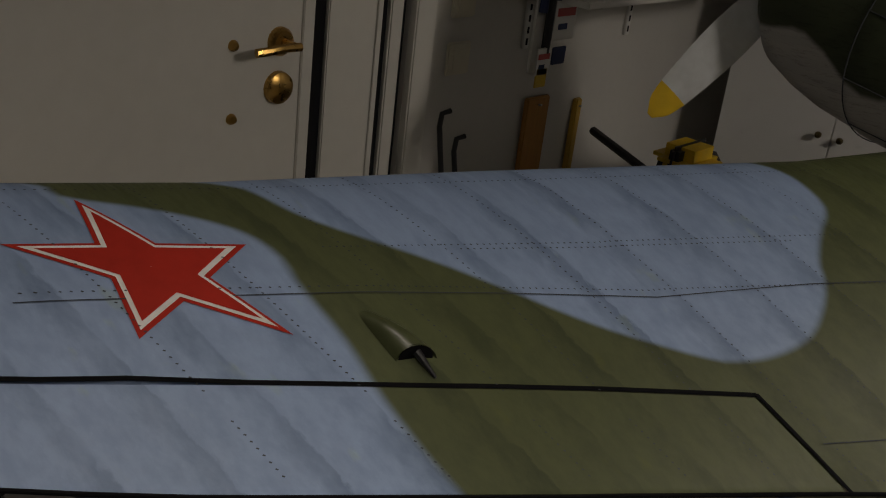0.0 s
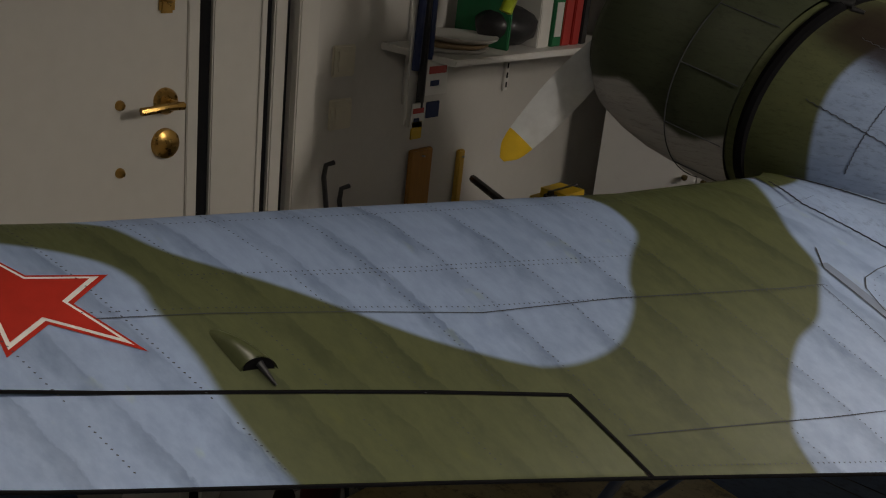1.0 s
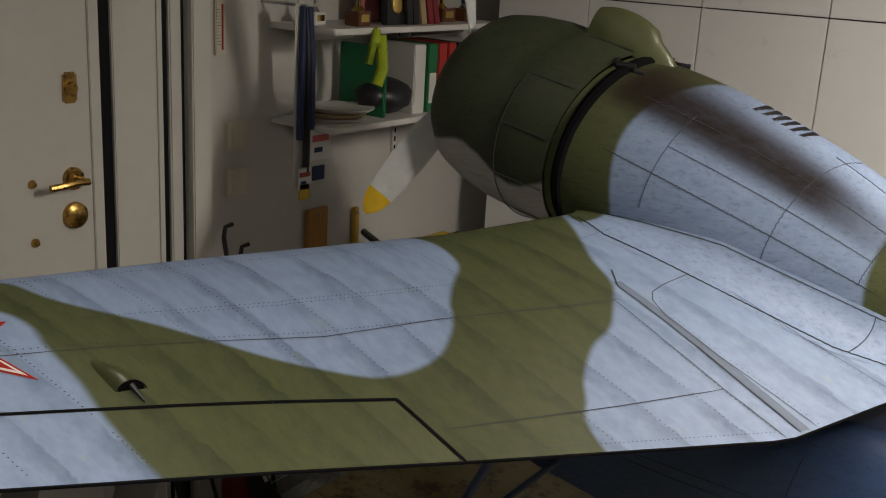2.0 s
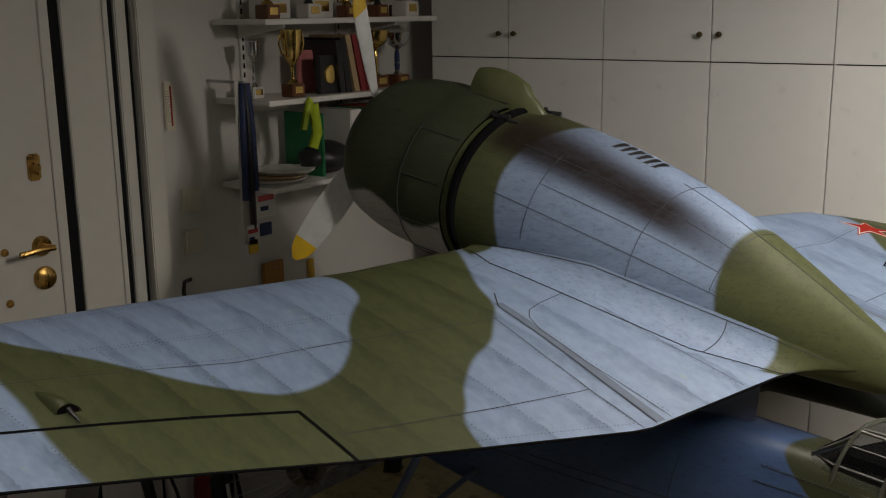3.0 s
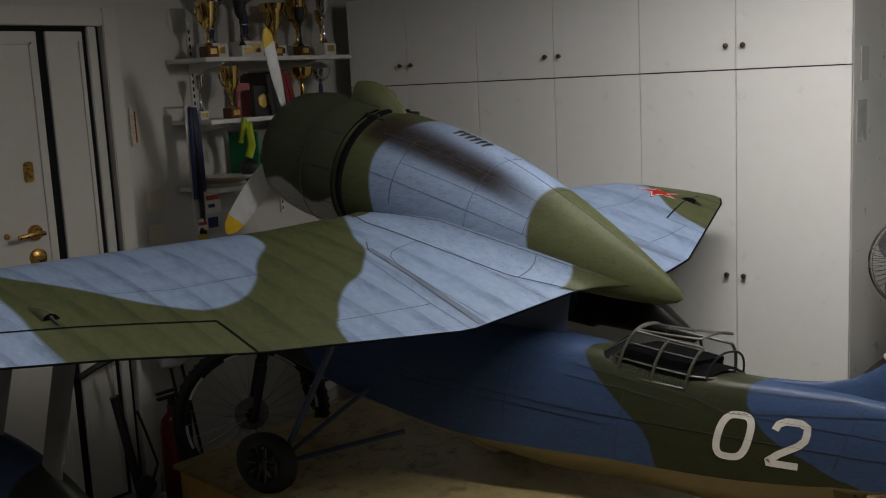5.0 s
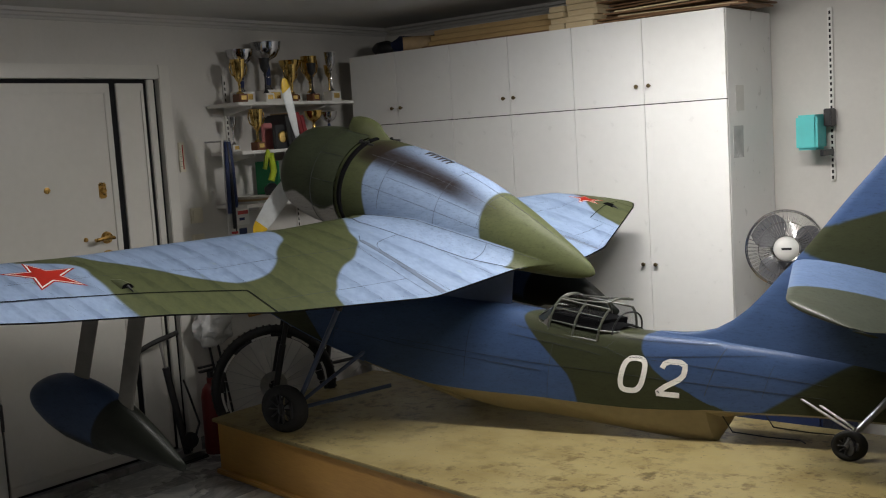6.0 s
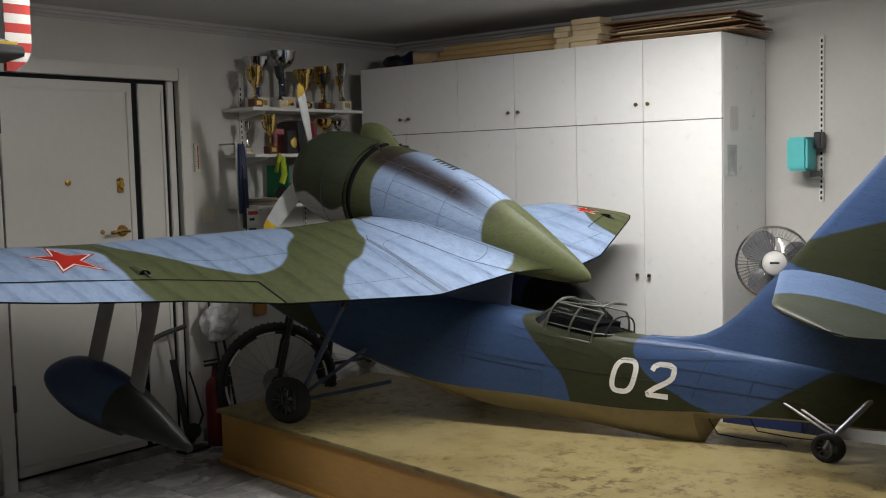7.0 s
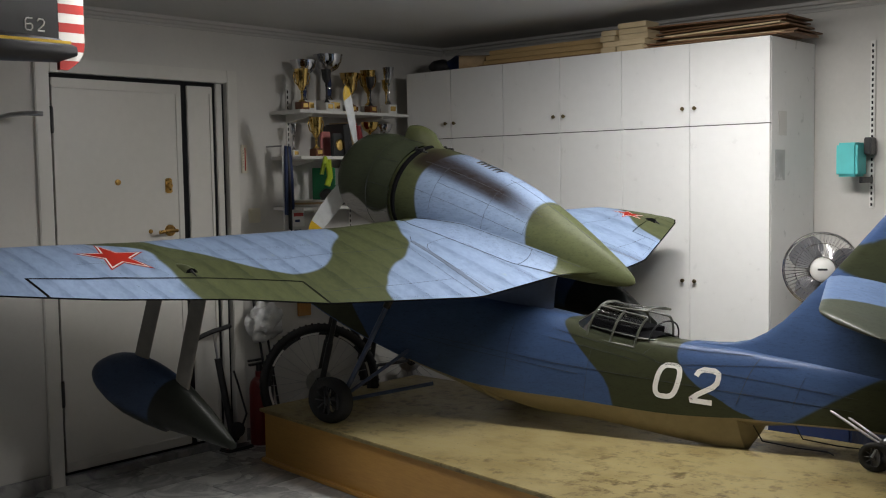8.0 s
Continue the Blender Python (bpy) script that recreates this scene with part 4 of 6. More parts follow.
    # the numerals, white strips that follow the side
    def stroke(pts, w=0.02):
        rows = []
        fine_pts = []
        for (ax, az), (bx, bz) in zip(pts, pts[1:]):
            n = max(1, int(math.hypot(bx - ax, bz - az) / 0.008))
            fine_pts += [(ax + (bx - ax) * i / n, az + (bz - az) * i / n) for i in range(n)]
        fine_pts.append(pts[-1])
        for i, (x, z) in enumerate(fine_pts):
            a, b = fine_pts[max(i - 1, 0)], fine_pts[min(i + 1, len(fine_pts) - 1)]
            l = math.hypot(b[0] - a[0], b[1] - a[1]) or 1
            nx, nz = -(b[1] - a[1]) / l * w / 2, (b[0] - a[0]) / l * w / 2
            rows.append([side(x + nx, z + nz, 0.002), side(x - nx, z - nz, 0.002)])
        return loft(rows, closed=False)

    def numeral(x, z, pts, name):
        h, w = 0.108, 0.0175
        return part(name, stroke([(x + u * 0.072, z + v * h + u * 0.012) for u, v in pts], w), "starwhite", fus, "white painted numeral")

    o = [(0.5 + 0.5 * math.copysign(abs(math.cos(t)) ** 0.6, math.cos(t)), 0.5 + 0.5 * math.copysign(abs(math.sin(t)) ** 0.75, math.sin(t))) for t in [2 * math.pi * k / 40 for k in range(41)]]
    numeral(NUM_X, NUM_Z, o, "numeral_zero")
    two = [(0.0, 0.78), (0.05, 0.92), (0.25, 1.0), (0.7, 1.0), (0.95, 0.92), (1.0, 0.78), (1.0, 0.62), (0.85, 0.48), (0.3, 0.22), (0.03, 0.04), (0.05, 0.0), (0.5, 0.0), (1.0, 0.0)]
    numeral(NUM_X + 0.125, NUM_Z + 0.02, two, "numeral_two")
    # fin and rudder
    rows = []
    fin = [(0.035, 0.86, 1.90), (0.058, 0.91, 1.915), (0.074, 0.985, 1.925), (0.09, 1.04, 1.93), (0.113, 1.09, 1.94), (0.15, 1.135, 1.955), (0.20, 1.178, 1.965), (0.26, 1.217, 1.98), (0.317, 1.25, 1.985), (0.375, 1.287, 1.99), (0.45, 1.329, 1.995), (0.53, 1.371, 2.0), (0.61, 1.414, 2.0), (0.78, 1.51, 2.0), (0.95, 1.60, 1.98), (1.02, 1.66, 1.95), (1.05, 1.74, 1.90)]
    for z, a, b in fin:
        ring = []
        for k in range(28):
            c = 0.5 - 0.5 * math.cos(2 * math.pi * k / 28)
            s = 1 if k < 14 else -1
            x = a + (b - a) * c
            green = min(z - 0.40 + 0.1 * (x - 1.4), 0.62 - z + 0.5 * (x - 1.6)) if z > 0.3 else -0.05 - z
            ring.append((B(x, s * foil(c, 0.09) * (b - a) * along(z, [(0.03, 0.62), (0.15, 0.55), (0.4, 0.6)]), z), -green, 0.0))
        rows.append(ring)
    part("tail_fin", skin(rows), "hull", aircraft, "tall tail fin in the darkened hull blue with an olive band", 60)
    # tailplane
    for side_ in (-1, 1):
        rows = []
        for i in range(25):
            t = i / 24
            y = 0.01 + 0.63 * t
            a = 1.285 + 0.62 * y + 0.26 * max(0, (t - 0.70) / 0.30) ** 2.4
            b = 1.99 - 0.05 * t - 0.07 * max(0, (t - 0.72) / 0.28) ** 2.2
            ring = []
            for k in range(28):
                c = 0.5 - 0.5 * math.cos(2 * math.pi * k / 28)
                s = 1 if k < 14 else -1
                x = a + (b - a) * c
                ring.append((B(x, side_ * y, 0.372 + s * foil(c, 0.10) * (b - a)), 0.33 - y + 0.05 * math.sin(6 * x), 0.0))
            rows.append(ring)
        part("tailplane", skin(rows), "tailp", aircraft, "blue tailplane with an olive tip", 60)


NUM_X, NUM_Z = 0.878, -0.138
M["tailp"] = paint("tailplane_paint", (0.055, 0.060, 0.045), (0.105, 0.155, 0.27), 0.34)
build_fuselage()


def build_canopy():
    """Windscreen, two glazed side bays, a raised roof flap and a thin rear hoop."""
    # station, half width, base height, arch height
    arches = [(0.50, 0.060, -0.004, 0.022), (0.53, 0.080, -0.012, 0.062), (0.575, 0.090, -0.020, 0.122), (0.668, 0.092, -0.016, 0.122), (0.758, 0.092, -0.008, 0.118)]

    def arch(x, hw, zb, h, k=25):
        return [(x, hw * math.copysign(abs(math.cos(u)) ** 0.82, math.cos(u)), zb + h * math.sin(u) ** 0.88) for u in [math.pi * i / (k - 1) for i in range(k)]]

    def glaze(rows, lo, hi, name, label):
        ob = part(name, loft([r[lo:hi] for r in rows], closed=False), "glass", aircraft, label, 60)
        ob.visible_shadow = False
        return ob

    rows = [[B(*p) for p in arch(*a)] for a in arches]
    glaze(rows[:3], 0, 25, "windscreen", "clear rounded windscreen")
    for side, (lo, hi) in ((1, (0, 9)), (-1, (16, 25))):
        for k in (2, 3):
            glaze(rows[k:k + 2], lo, hi, "side_pane", "clear canopy side pane")
    for a in arches[2:]:
        pts = arch(*a)
        for seg in ((pts,) if a[0] < 0.6 else (pts[:9], pts[16:])):
            part("canopy_arch", tube([B(*p) for p in seg], 0.0056, 6), "frame", aircraft, "olive canopy arch")
    for i in (0, 8, 16, 24):
        part("canopy_rail", tube([B(*arch(*a)[i]) for a in arches[2:]], 0.0052, 6), "frame", aircraft)
    for i in (19,):
        part("inner_rail", tube([B(x, y * 0.93, z) for x, y, z in [arch(*a)[i] for a in arches[2:]]], 0.003, 6), "frame", aircraft)
    # roof flap hinged at the windscreen and standing up at the rear
    flap = [(0.58, 0.048, 0.092), (0.63, 0.052, 0.098), (0.69, 0.056, 0.107), (0.752, 0.060, 0.118)]
    pane = part("roof_flap", loft([[B(x, w * c, z + 0.010 * (1 - c * c)) for c in (-1, -0.5, 0, 0.5, 1)] for x, w, z in flap], closed=False), "glass", aircraft, "clear roof flap standing half open", 60)
    pane.visible_shadow = False
    rim = [B(x, -w, z) for x, w, z in flap] + [B(0.752, w * 0.060, 0.118 + 0.010 * (1 - w * w)) for w in (-0.5, 0, 0.5)] + [B(x, w, z) for x, w, z in flap[::-1]] + [B(0.58, w * 0.048, 0.092 + 0.01 * (1 - w * w)) for w in (0.5, 0, -0.5)]
    part("flap_frame", tube(rim, 0.0046, 6, closed=True), "frame", pane, "olive frame of the roof flap")
    part("canopy_hoop", tube([B(*p) for p in arch(0.792, 0.07, 0.02, 0.07)], 0.004, 6), "black", aircraft, "thin black rear hoop")
    deck = lambda x: curve(x, [(q[0], q[2]) for q in HULL])
    pts = [(0.515, 0.055), (0.56, 0.075), (0.66, 0.082), (0.76, 0.08), (0.80, 0.062)]
    # near-black sheet on the deck gives the shade of an open cockpit
    bm = loft([[B(x, y * w, deck(x) + 0.011 - 0.012 * y * y) for y in (-1, -0.7, -0.35, 0, 0.35, 0.7, 1)] for x, w in pts], closed=False)
    part("cockpit_opening", bm, "seam", aircraft, "near-black sheet standing in for the shaded open cockpit")
    # box added behind the panes to darken their lower half
    bm = loft([[B(x, -0.078 * w, deck(x) - 0.004), B(x, -0.076 * w, deck(x) + 0.022), B(x, 0.076 * w, deck(x) + 0.022), B(x, 0.078 * w, deck(x) - 0.004)] for x, w in ((0.56, 0.9), (0.60, 1.0), (0.70, 1.0), (0.735, 0.95))])
    part("cockpit_lining", bm, "seam", aircraft, "near-black box added to darken the cockpit", 0)
    part("cockpit_rim", tube([B(x, s * w, deck(x) - 0.006) for s, row in ((-1, pts), (1, pts[::-1])) for x, w in row], 0.0045, 6, closed=True), "frame", aircraft)
    # pylon that carries wing and nacelle
    rows = []
    for z, a, b, w in ((-0.05, -0.28, 0.37, 0.075), (0.0, -0.25, 0.35, 0.06), (0.08, -0.22, 0.34, 0.055), (0.14, -0.20, 0.34, 0.055)):
        rows.append([B(a + (b - a) * c, s * w * math.sin(math.pi * max(0.02, min(0.98, c))) ** 0.7, z) for s, cs in ((-1, [k / 12 for k in range(13)]), (1, [1 - k / 12 for k in range(13)])) for c in cs])
    part("pylon", loft(rows), "strutblue", aircraft, "dark blue pylon under the wing", 60)


M["frame"] = plain("olive_canopy_frame", (0.075, 0.08, 0.066), 0.45, vary=0.2)
build_canopy()


def wheel(at, axis, r, w, parent, name="wheel"):
    """A tyre on a spoked rim."""
    a = Vector(axis).normalized()
    rows = []
    u, v = Vector((AFT.x, AFT.y, 0)).normalized(), Vector((0, 0, 1))
    prof = [(0.60, -0.42), (0.70, -0.5), (0.86, -0.5), (0.96, -0.36), (1.0, -0.12), (1.0, 0.12), (0.96, 0.36), (0.86, 0.5), (0.70, 0.5), (0.60, 0.42)]
    rows = [[Vector(at) + a * (q * w) + (u * math.cos(t) + v * math.sin(t)) * (p * r) for p, q in prof] for t in [2 * math.pi * k / 36 for k in range(37)]]
    tyre = part(name, loft(rows, caps=False), "rubber", parent, "black rubber tyre", 50)
    rim = lathe([(0.62 * r, -0.40 * w), (0.60 * r, -0.30 * w), (0.45 * r, -0.22 * w), (0.22 * r, -0.30 * w), (0.2 * r, -0.5 * w), (0.08 * r, -0.55 * w), (0.001, -0.55 * w)], at, a, 32, caps=False)
    lathe([(0.62 * r, 0.40 * w), (0.55 * r, 0.25 * w), (0.2 * r, 0.3 * w), (0.001, 0.35 * w)], at, a, 32, bm=rim, caps=False)
    rim = part("rim", rim, "rimgrey", tyre, "dark grey metal wheel rim")
    for k in range(10):
        t = 2 * math.pi * k / 10
        d = u * math.cos(t) + v * math.sin(t)
        part("spoke", rod(Vector(at) - a * 0.34 * w + d * 0.2 * r, Vector(at) - a * 0.32 * w + d * 0.6 * r, 0.035 * r, n=6), "rimgrey", rim)


def build_gear():
    for side in (-1, 1):
        hub = P(-0.495, side * 0.50, 0.0865)
        wheel(hub, SPAN, 0.115, 0.058, aircraft)
        part("landing_gear_strut", rod(P(-0.475, side * 0.455, 0.105), P(-0.375, side * 0.285, 0.52), 0.0125, 0.0125, 12), "strutblue", aircraft, "blue oleo strut")
        part("strut_sleeve", rod(P(-0.397, side * 0.322, 0.43), P(-0.372, side * 0.28, 0.53), 0.019, 0.017, 12), "black", aircraft, "black upper sleeve")
        part("landing_gear_strut", rod(P(-0.475, side * 0.455, 0.10), P(-0.47, side * 0.13, 0.26), 0.009, 0.009, 10), "strutblue", aircraft)
        part("radius_rod", rod(P(-0.47, side * 0.455, 0.085), P(-0.375, side * 0.12, 0.135), 0.010, 0.010, 10), "strutblue", aircraft, "blue radius rod to the hull")
        part("axle", rod(P(-0.495, side * 0.52, 0.0865), P(-0.485, side * 0.44, 0.095), 0.011), "steel", aircraft)
    at = P(1.30, -0.17, 0.046)
    wheel(at, SPAN, 0.061, 0.034, aircraft, "tail_wheel")
    for y in (-0.03, 0.03):
        part("tail_fork", rod(at + SPAN * y * 0.7, P(1.31, -0.15 + y * 0.3, 0.10), 0.006), "steel", aircraft)
        part("tail_strut", rod(P(1.305, -0.155 + y * 0.4, 0.09), P(1.07, -0.03 + y * 0.6, 0.165), 0.0055), "steel", aircraft, "thin steel tail strut")
    part("tail_leg", rod(P(1.31, -0.155, 0.085), P(1.34, -0.01, 0.19), 0.012, 0.015), "steel", aircraft, "steel tail wheel leg")


build_gear()


def build_floats():
    top = [(-0.345, -0.32), (-0.335, -0.285), (-0.30, -0.25), (-0.235, -0.212), (-0.16, -0.194), (-0.05, -0.198), (0.08, -0.228), (0.2, -0.278), (0.3, -0.328), (0.348, -0.352)]
    bot = [(-0.345, -0.325), (-0.335, -0.35), (-0.30, -0.378), (-0.235, -0.405), (-0.16, -0.422), (-0.05, -0.425), (0.045, -0.420), (0.055, -0.408), (0.2, -0.392), (0.348, -0.378)]
    for side in (-1, 1):
        rows = []
        yc = -1.37 if side < 0 else 0.62
        ox, oz = (0.01, -0.035) if side < 0 else (-0.05, 0.27)
        for i in range(41):
            x = -0.345 + 0.693 * i / 40
            zt, zb = curve(x, top), along(x, bot)
            zm, hh = (zt + zb) / 2, (zt - zb) / 2
            hw = curve(x, [(-0.345, 0.004), (-0.335, 0.03), (-0.29, 0.055), (-0.2, 0.073), (-0.05, 0.08), (0.1, 0.07), (0.25, 0.045), (0.348, 0.016)])
            ring = []
            for k in range(32):
                u = 2 * math.pi * k / 32
                z = zm + hh * math.sin(u)
                y = hw * math.copysign(abs(math.cos(u)) ** (0.9 if math.sin(u) > 0 else 1.25), math.cos(u))
                ring.append((B(x + ox, yc + y, z + oz), min(0.03 - x + 0.3 * (z + 0.3), 0.35 * (z + 0.385)), 0.0))
            rows.append(ring)
        f = part("wing_float", skin(rows), "floatp", aircraft, "streamlined dark blue and black wing float", 60)
        for x0, x1 in ((-0.128, -0.075), (0.082, 0.115)):
            zt = curve(x0, top)
            rings = []
            for x, z in ((x0 + ox, zt - 0.015 + oz), (x1 + ox * 0.5, 0.155 if x0 < 0 else 0.125)):
                rings.append([B(x + 0.034 * math.cos(u), yc + 0.011 * math.sin(u), z) for u in [2 * math.pi * k / 20 for k in range(20)]])
            part("float_strut", loft(rings), "strutgrey", f, "grey streamlined float strut")


build_floats()


# ---------------------------------------------------------------- workbench
TOP_Z = 0.293


def workbench():
    b = thing("workbench", (2.5, -1.8, 0), "long low workbench with a stained plywood top", "workbench")
    plan = [(0.43, -2.180), (4.5, -2.720), (4.5, -1.0), (0.45, -1.0)]
    bm = slab(plan, TOP_Z - 0.018, TOP_Z)
    bmesh.ops.bevel(bm, geom=bm.edges[:], offset=0.003, segments=2, affect="EDGES")
    part("plywood_top", bm, "plywood", b, "stained plywood board", 30)
    inner = [(0.447, -2.157), (4.48, -2.695), (4.48, -1.02), (0.467, -1.02)]
    part("box_body", slab(inner, 0.0305, TOP_Z - 0.0185), "veneer", b, "orange wood-veneered box front", 0)
    lip = [(0.432, -2.178), (4.497, -2.717), (4.497, -1.002), (0.452, -1.002)]
    bm = slab(lip, 0.006, 0.030)
    bmesh.ops.bevel(bm, geom=bm.edges[:], offset=0.005, segments=3, affect="EDGES")
    part("bottom_moulding", bm, "veneer", b, "orange wood bottom moulding")


workbench()


def cables():
    """Thin black antenna wires that hang from the hull on the bench."""
    for k, (x, y) in enumerate(((0.80, -0.02), (0.84, 0.12))):
        pts = [P(x, y, 0.10), P(x + 0.02, y + 0.03, 0.03), P(x + 0.10, y + 0.08, 0.012), P(x + 0.19, y + 0.10, 0.006), P(x + 0.24, y + 0.05, 0.006)]
        part("aerial_wire", tube(pts, 0.003, 6), "black", aircraft, "thin black wire lying on the bench")


cables()

# ---------------------------------------------------------------- wardrobe wall
SEAMS, WF, WT, WS = (0.190, 0.560, 0.966, 1.370, 1.773, 2.175, 2.603), -0.757, 2.145, 1.729


def wardrobe():
    for u in range(3):
        x0, xm, x1 = SEAMS[2 * u:2 * u + 3]
        w = thing("wardrobe", (xm, (WF + WALL_B) / 2, 0), "white laminate wardrobe unit with four closed doors", "wardrobe", "built-in wardrobe row")
        bm = box((x0 + 0.001, WF + 0.019, 0.0), (x1 - 0.001, WALL_B - 0.01, WT), 0.001)
        part("body", bm, "laminate", w)
        part("shadow_gap", box((x0 + 0.004, WF + 0.016, 0.07), (x1 - 0.004, WF + 0.0188, WT - 0.004)), "gap", w)
        for c in range(2):
            a, b = SEAMS[2 * u + c] + 0.0018, SEAMS[2 * u + c + 1] - 0.0018
            knob_x = b - 0.032 if c == 0 else a + 0.032
            for z0, z1, zk in ((0.08, WS - 0.0022, 0.942), (WS + 0.0022, WT, 1.819)):
                d = part("door", box((a, WF, z0), (b, WF + 0.0155, z1), 0.0015), "laminate", w, "plain white laminate door")
                part("knob", lathe([(0.004, 0.0), (0.004, 0.010), (0.0095, 0.014), (0.0105, 0.019), (0.008, 0.024), (0.001, 0.026)], (knob_x, WF, zk), (0, -1, 0), 14), "bronze", d, "small round metal knob")


wardrobe()
x = SEAMS[-1]
solid("wardrobe_note", box((x, -0.66, 1.67), (x + 0.002, -0.57, 1.79)), "white", (x, -0.6, 1.67), "white paper note taped to the wardrobe side", "note")
solid("wardrobe_sticker", box((x, -0.70, 1.45), (x + 0.002, -0.59, 1.60)), "bag", (x, -0.6, 1.45), "crumpled clear sticker on the wardrobe side", "sticker")


def boards():
    """Timber and rolls stored on top of the wardrobe."""
    z = WT + 0.002
    rnd = random.Random(4)
    for k, (x0, x1, y, h, w, mat, label) in enumerate((
        (0.726, 1.69, -0.70, 0.012, 0.09, "brownwood", "dark brown board lying on the wardrobe"),
        (0.716, 1.67, -0.63, 0.030, 0.10, "pine", "long pine plank lying on the wardrobe"),
        (0.745, 1.67, -0.64, 0.028, 0.09, "pine", "long pine plank lying on the wardrobe"),
        (0.765, 1.65, -0.63, 0.026, 0.085, "pine", "long pine plank lying on the wardrobe"))):
        base = z + (0 if k == 0 else 0.013 + 0.031 * (k - 1))
        solid("plank", box((x0, y, base), (x1, y + w, base + h), 0.002), mat, ((x0 + x1) / 2, y, base), label, "plank", "timber on the wardrobe")
    for k in range(10):
        row, lev = k % 2, k // 2
        a = 1.629 + row * 0.104 + rnd.uniform(-0.006, 0.006)
        b = a + (0.10 if row == 0 else 0.17) + rnd.uniform(-0.01, 0.01)
        if row == 0 and lev > 3:
            continue
        base = z + 0.030 * lev
        solid("timber_block", box((a, -0.73 + rnd.uniform(-0.01, 0.01), base), (b, -0.60, base + 0.028), 0.002), "balsa", ((a + b) / 2, -0.66, base), "pale balsa block in a stack on the wardrobe", "wood block", "balsa stack")
    for k in range(9):
        x0 = 1.894 + rnd.uniform(-0.03, 0.12)
        x1 = 2.60 + rnd.uniform(-0.06, 0.10)
        yy = -0.72 + 0.03 * (k % 4)
        base = z + 0.012 * k
        bm = loft([[(x, yy + dy, base + dz + 0.008 * math.sin(k + 3 * (x - x0))) for dy, dz in ((0, 0), (0.3, 0), (0.3, 0.008), (0, 0.008))] for x in [x0 + (x1 - x0) * i / 8 for i in range(9)]])
        solid("thin_board", bm, "brownwood" if k not in (2, 5) else "balsa", ((x0 + x1) / 2, yy, base), "thin warped brown board in a pile on the wardrobe", "board", "board pile", smooth=30)
    at = (0.594, -0.66, z + 0.045)
    bm = lathe([(0.030, -0.035), (0.041, -0.035), (0.042, 0.34), (0.030, 0.34)], at, (0.75, 0.66, 0), 24, caps=False)
    lathe([(0.030, 0.34), (0.030, -0.035)], at, (0.75, 0.66, 0), 24, bm=bm, caps=False)
    solid("cardboard_tube", bm, "tan", at, "brown cardboard tube on the wardrobe", "tube")
    for k, (x, y, r, mat, label) in enumerate(((0.46, -0.55, 0.06, "navy", "dark blue cloth bundle on the wardrobe"), (0.342, -0.60, 0.05, "black", "black bag on the wardrobe"), (0.665, -0.5, 0.055, "black", "black bag on the wardrobe"))):
        bm = bmesh.new()
        bmesh.ops.create_icosphere(bm, subdivisions=3, radius=1)
        for v in bm.verts:
            n = 1 + 0.18 * noise.noise(v.co * 2 + Vector((k, 0, 0)))
            v.co = Vector((x + v.co.x * r * 1.7 * n, y + v.co.y * r * 1.2 * n, z + r * 0.78 + max(-0.78, v.co.z * n) * r))
        solid("bundle", bm, mat, (x, y, z), label, "bag", smooth=60)


boards()

# ---------------------------------------------------------------- shelves with trophies
SHELF = [(1.887, -1.716, -0.83), (1.625, -1.716, -0.83), (1.335, -1.71, -0.83)]
SHELF_D = 0.28


def bay(y):
    """A place along the shelves, from the plan of their contents."""
    return -1.69 + (y + 0.93) * 0.92


def shelves():
    for z, y0, y1 in SHELF:
        s = thing("wall_shelf", (0.16, (y0 + y1) / 2, z), "white wall shelf board on metal brackets", "shelf", "trophy shelves")
        part("board", box((0.012, y0, z - 0.018), (SHELF_D, y1, z), 0.003), "white", s)
        for y in (y0 + 0.12, y1 - 0.2):
            bm = loft([[(0.012, y - 0.004, z - 0.019), (0.012, y + 0.004, z - 0.019), (0.012, y + 0.004, z - 0.065), (0.012, y - 0.004, z - 0.065)], [(0.24, y - 0.004, z - 0.019), (0.24, y + 0.004, z - 0.019), (0.24, y + 0.004, z - 0.03), (0.24, y - 0.004, z - 0.03)]])
            part("bracket", bm, "white", s)
    for y in (-1.58, -1.10):
        r = thing("shelf_rail", (0.006, y, 1.5), "white slotted steel shelf rail on the wall", "rail", "shelf rails")
        part("channel", box((0.001, y - 0.011, 1.15), (0.0115, y + 0.011, 2.05), 0.002), "white", r)
        bm = bmesh.new()
        for k in range(28):
            box((0.0112, y - 0.004, 1.16 + 0.031 * k), (0.0122, y + 0.004, 1.178 + 0.031 * k), bm=bm)
        part("slots", bm, "gap", r)


shelves()


